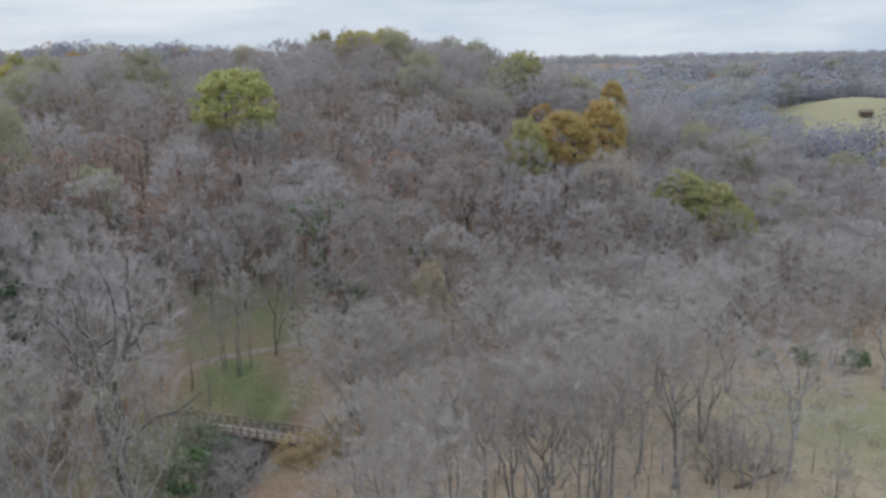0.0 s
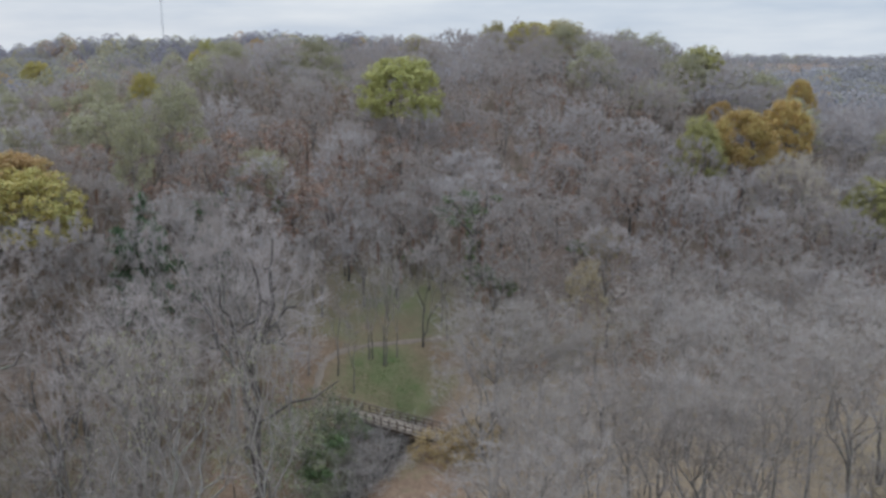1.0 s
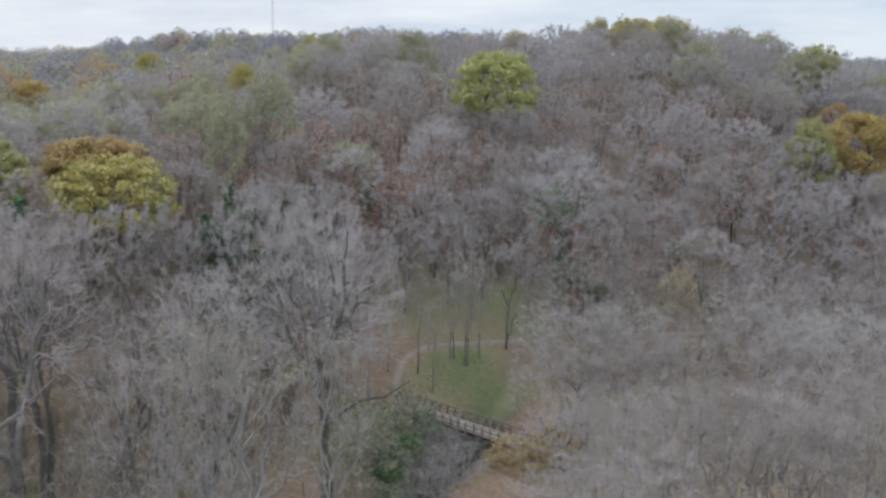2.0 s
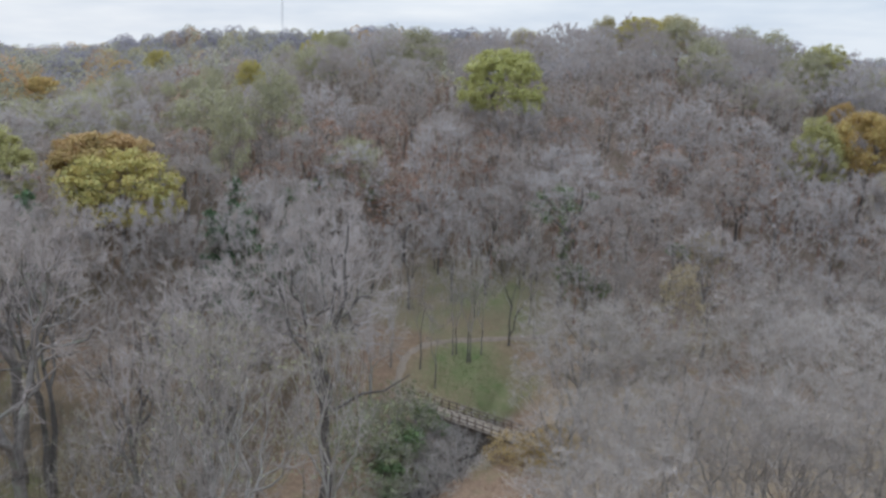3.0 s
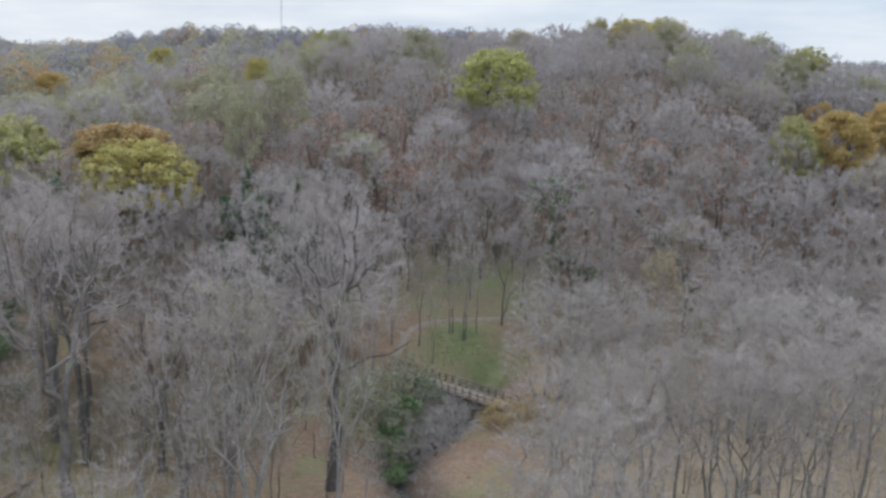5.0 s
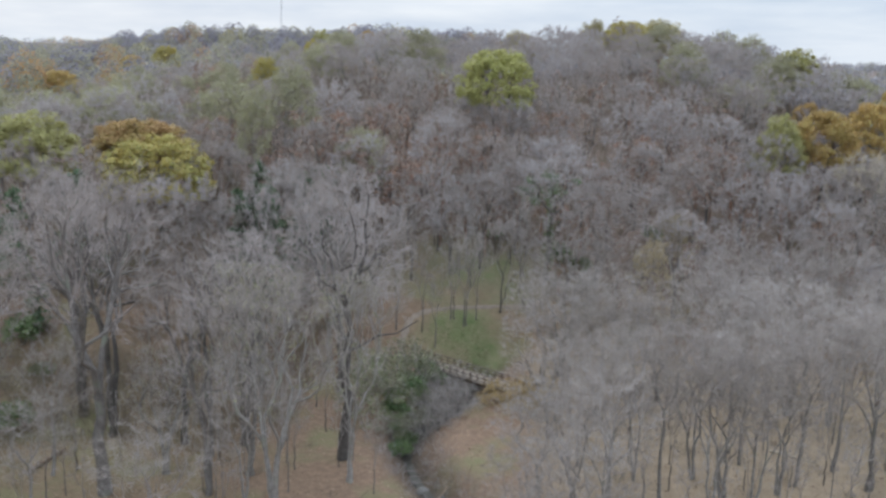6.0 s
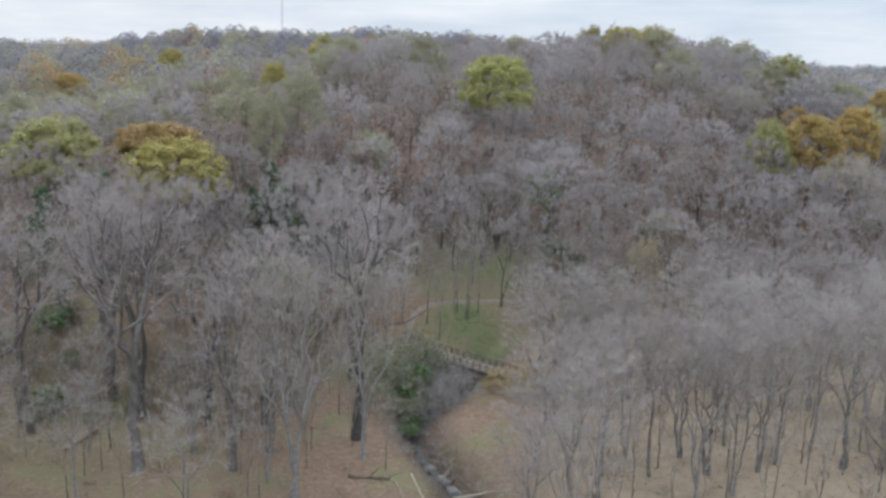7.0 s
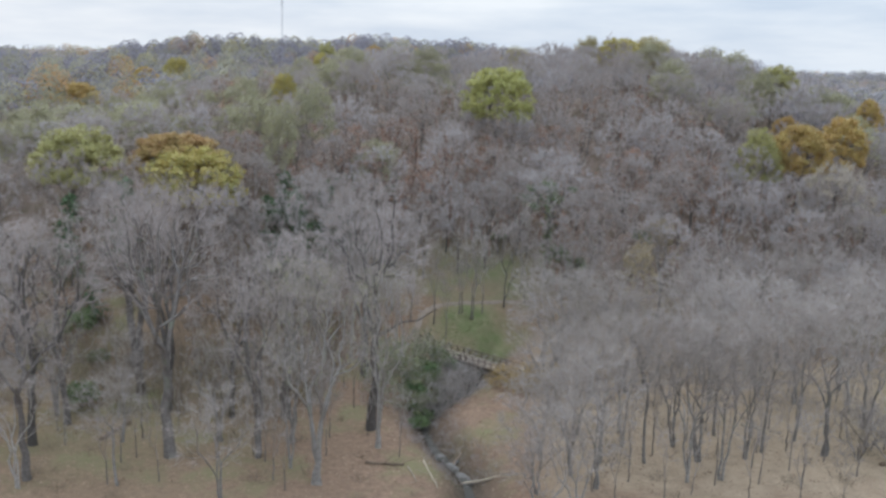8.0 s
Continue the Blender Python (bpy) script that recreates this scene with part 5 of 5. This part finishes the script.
places = scatter(35, 2500, (-78, -16, 66, 98), 2.7, lambda x, y: x < -16 - 0.6 * max(72 - y, 0))
massed("undergrowth", brush_template(4, 70, 4.6, 2.2, 0.045), places, rngu.uniform(0.6, 1.3, len(places)), M_BRUSH, "tangled brown thicket under bare trees", 25)
places = scatter(36, 1200, (-50, -12, 92, 124), 2.6, lambda x, y: rolling(x, y, 19.0) > -0.2)
massed("undergrowth", brush_template(5, 60, 5.0, 2.0, 0.05), places, rngu.uniform(0.6, 1.2, len(places)), M_BRUSH, "dense brown brush at the foot of the hill", 26)
places = scatter(34, 2600, (-60, 70, 104, 190), 4.2, lambda x, y: rolling(x, y, 45.0) > 0.05 and not (-9 < x < 11 and y < 112))
massed("undergrowth", far_leaves(12, 6.5, 2.2, 90, 0.32), places, rngu.uniform(0.6, 1.2, len(places)), M_RUSSET, "bushes with withered russet leaves on the hill", 24)

k = 7000
gxy = np.stack((rngu.uniform(-5.4, 5.6, k), rngu.uniform(91.6, 100.0, k)), 1)
gxy = gxy[(line_distance(gxy[:, 0], gxy[:, 1], CREEK) > 0.8) & (((gxy[:, 0] - 0.2) / 5.4) ** 2 + ((gxy[:, 1] - 95.7) / 4.4) ** 2 < rngu.uniform(0.3, 1.2, k))]
base = np.concatenate((gxy, ground_z(gxy[:, 0], gxy[:, 1])[:, None]), 1)
blades = Buffer()
blades.slivers(base, base + rngu.normal(size=base.shape) * np.array((0.07, 0.07, 0.0)) + np.array((0, 0, 0.06)), np.full(len(base), 0.11), rngu)
M_GRASS = leaf_material("grass_blades", (0.120, 0.171, 0.062), (0.175, 0.209, 0.090), (0.212, 0.220, 0.114), thin=0.2)
tagged(link_mesh("grass", *blades.arrays(), M_GRASS), "short green grass in the clearing by the trail", "grass", kind="stuff")

k = 16000
lxy = np.stack((rngu.uniform(-45, 50, k), rngu.uniform(46, 92, k)), 1)
lxy = lxy[line_distance(lxy[:, 0], lxy[:, 1], CREEK) > 1.4]
base = np.concatenate((lxy, ground_z(lxy[:, 0], lxy[:, 1])[:, None] + 0.05), 1)
fallen = Buffer()
fallen.leaves(base, np.tile(np.array((0.0, 0.0, 2.0)), (len(base), 1)), rngu.uniform(0.10, 0.26, len(base)), rngu)
M_FALLEN = leaf_material("fallen_leaves", (0.20, 0.14, 0.095), (0.28, 0.20, 0.14), (0.34, 0.255, 0.18), thin=0.05)
tagged(link_mesh("fallen_leaves", *fallen.arrays(), M_FALLEN), "brown fallen leaves over the woodland floor", "leaf litter", kind="stuff")

# the long dark limb that the big creekside tree reaches over the bank
limb_ = Buffer()
inv = near_big[0].matrix_basis.inverted()
pts_ = [np.array(inv @ Vector(p)) for p in ((-9.7, 64.2, 10.0), (-8.6, 64.4, 10.4), (-7.0, 64.8, 11.4), (-5.4, 64.7, 11.7), (-3.6, 65.2, 12.8))]
limb_.tube(pts_, np.linspace(0.13, 0.035, 5), 6)
link_mesh("limb", *limb_.arrays(), M_BARK_DARK, near_big[0], "long dark low limb")
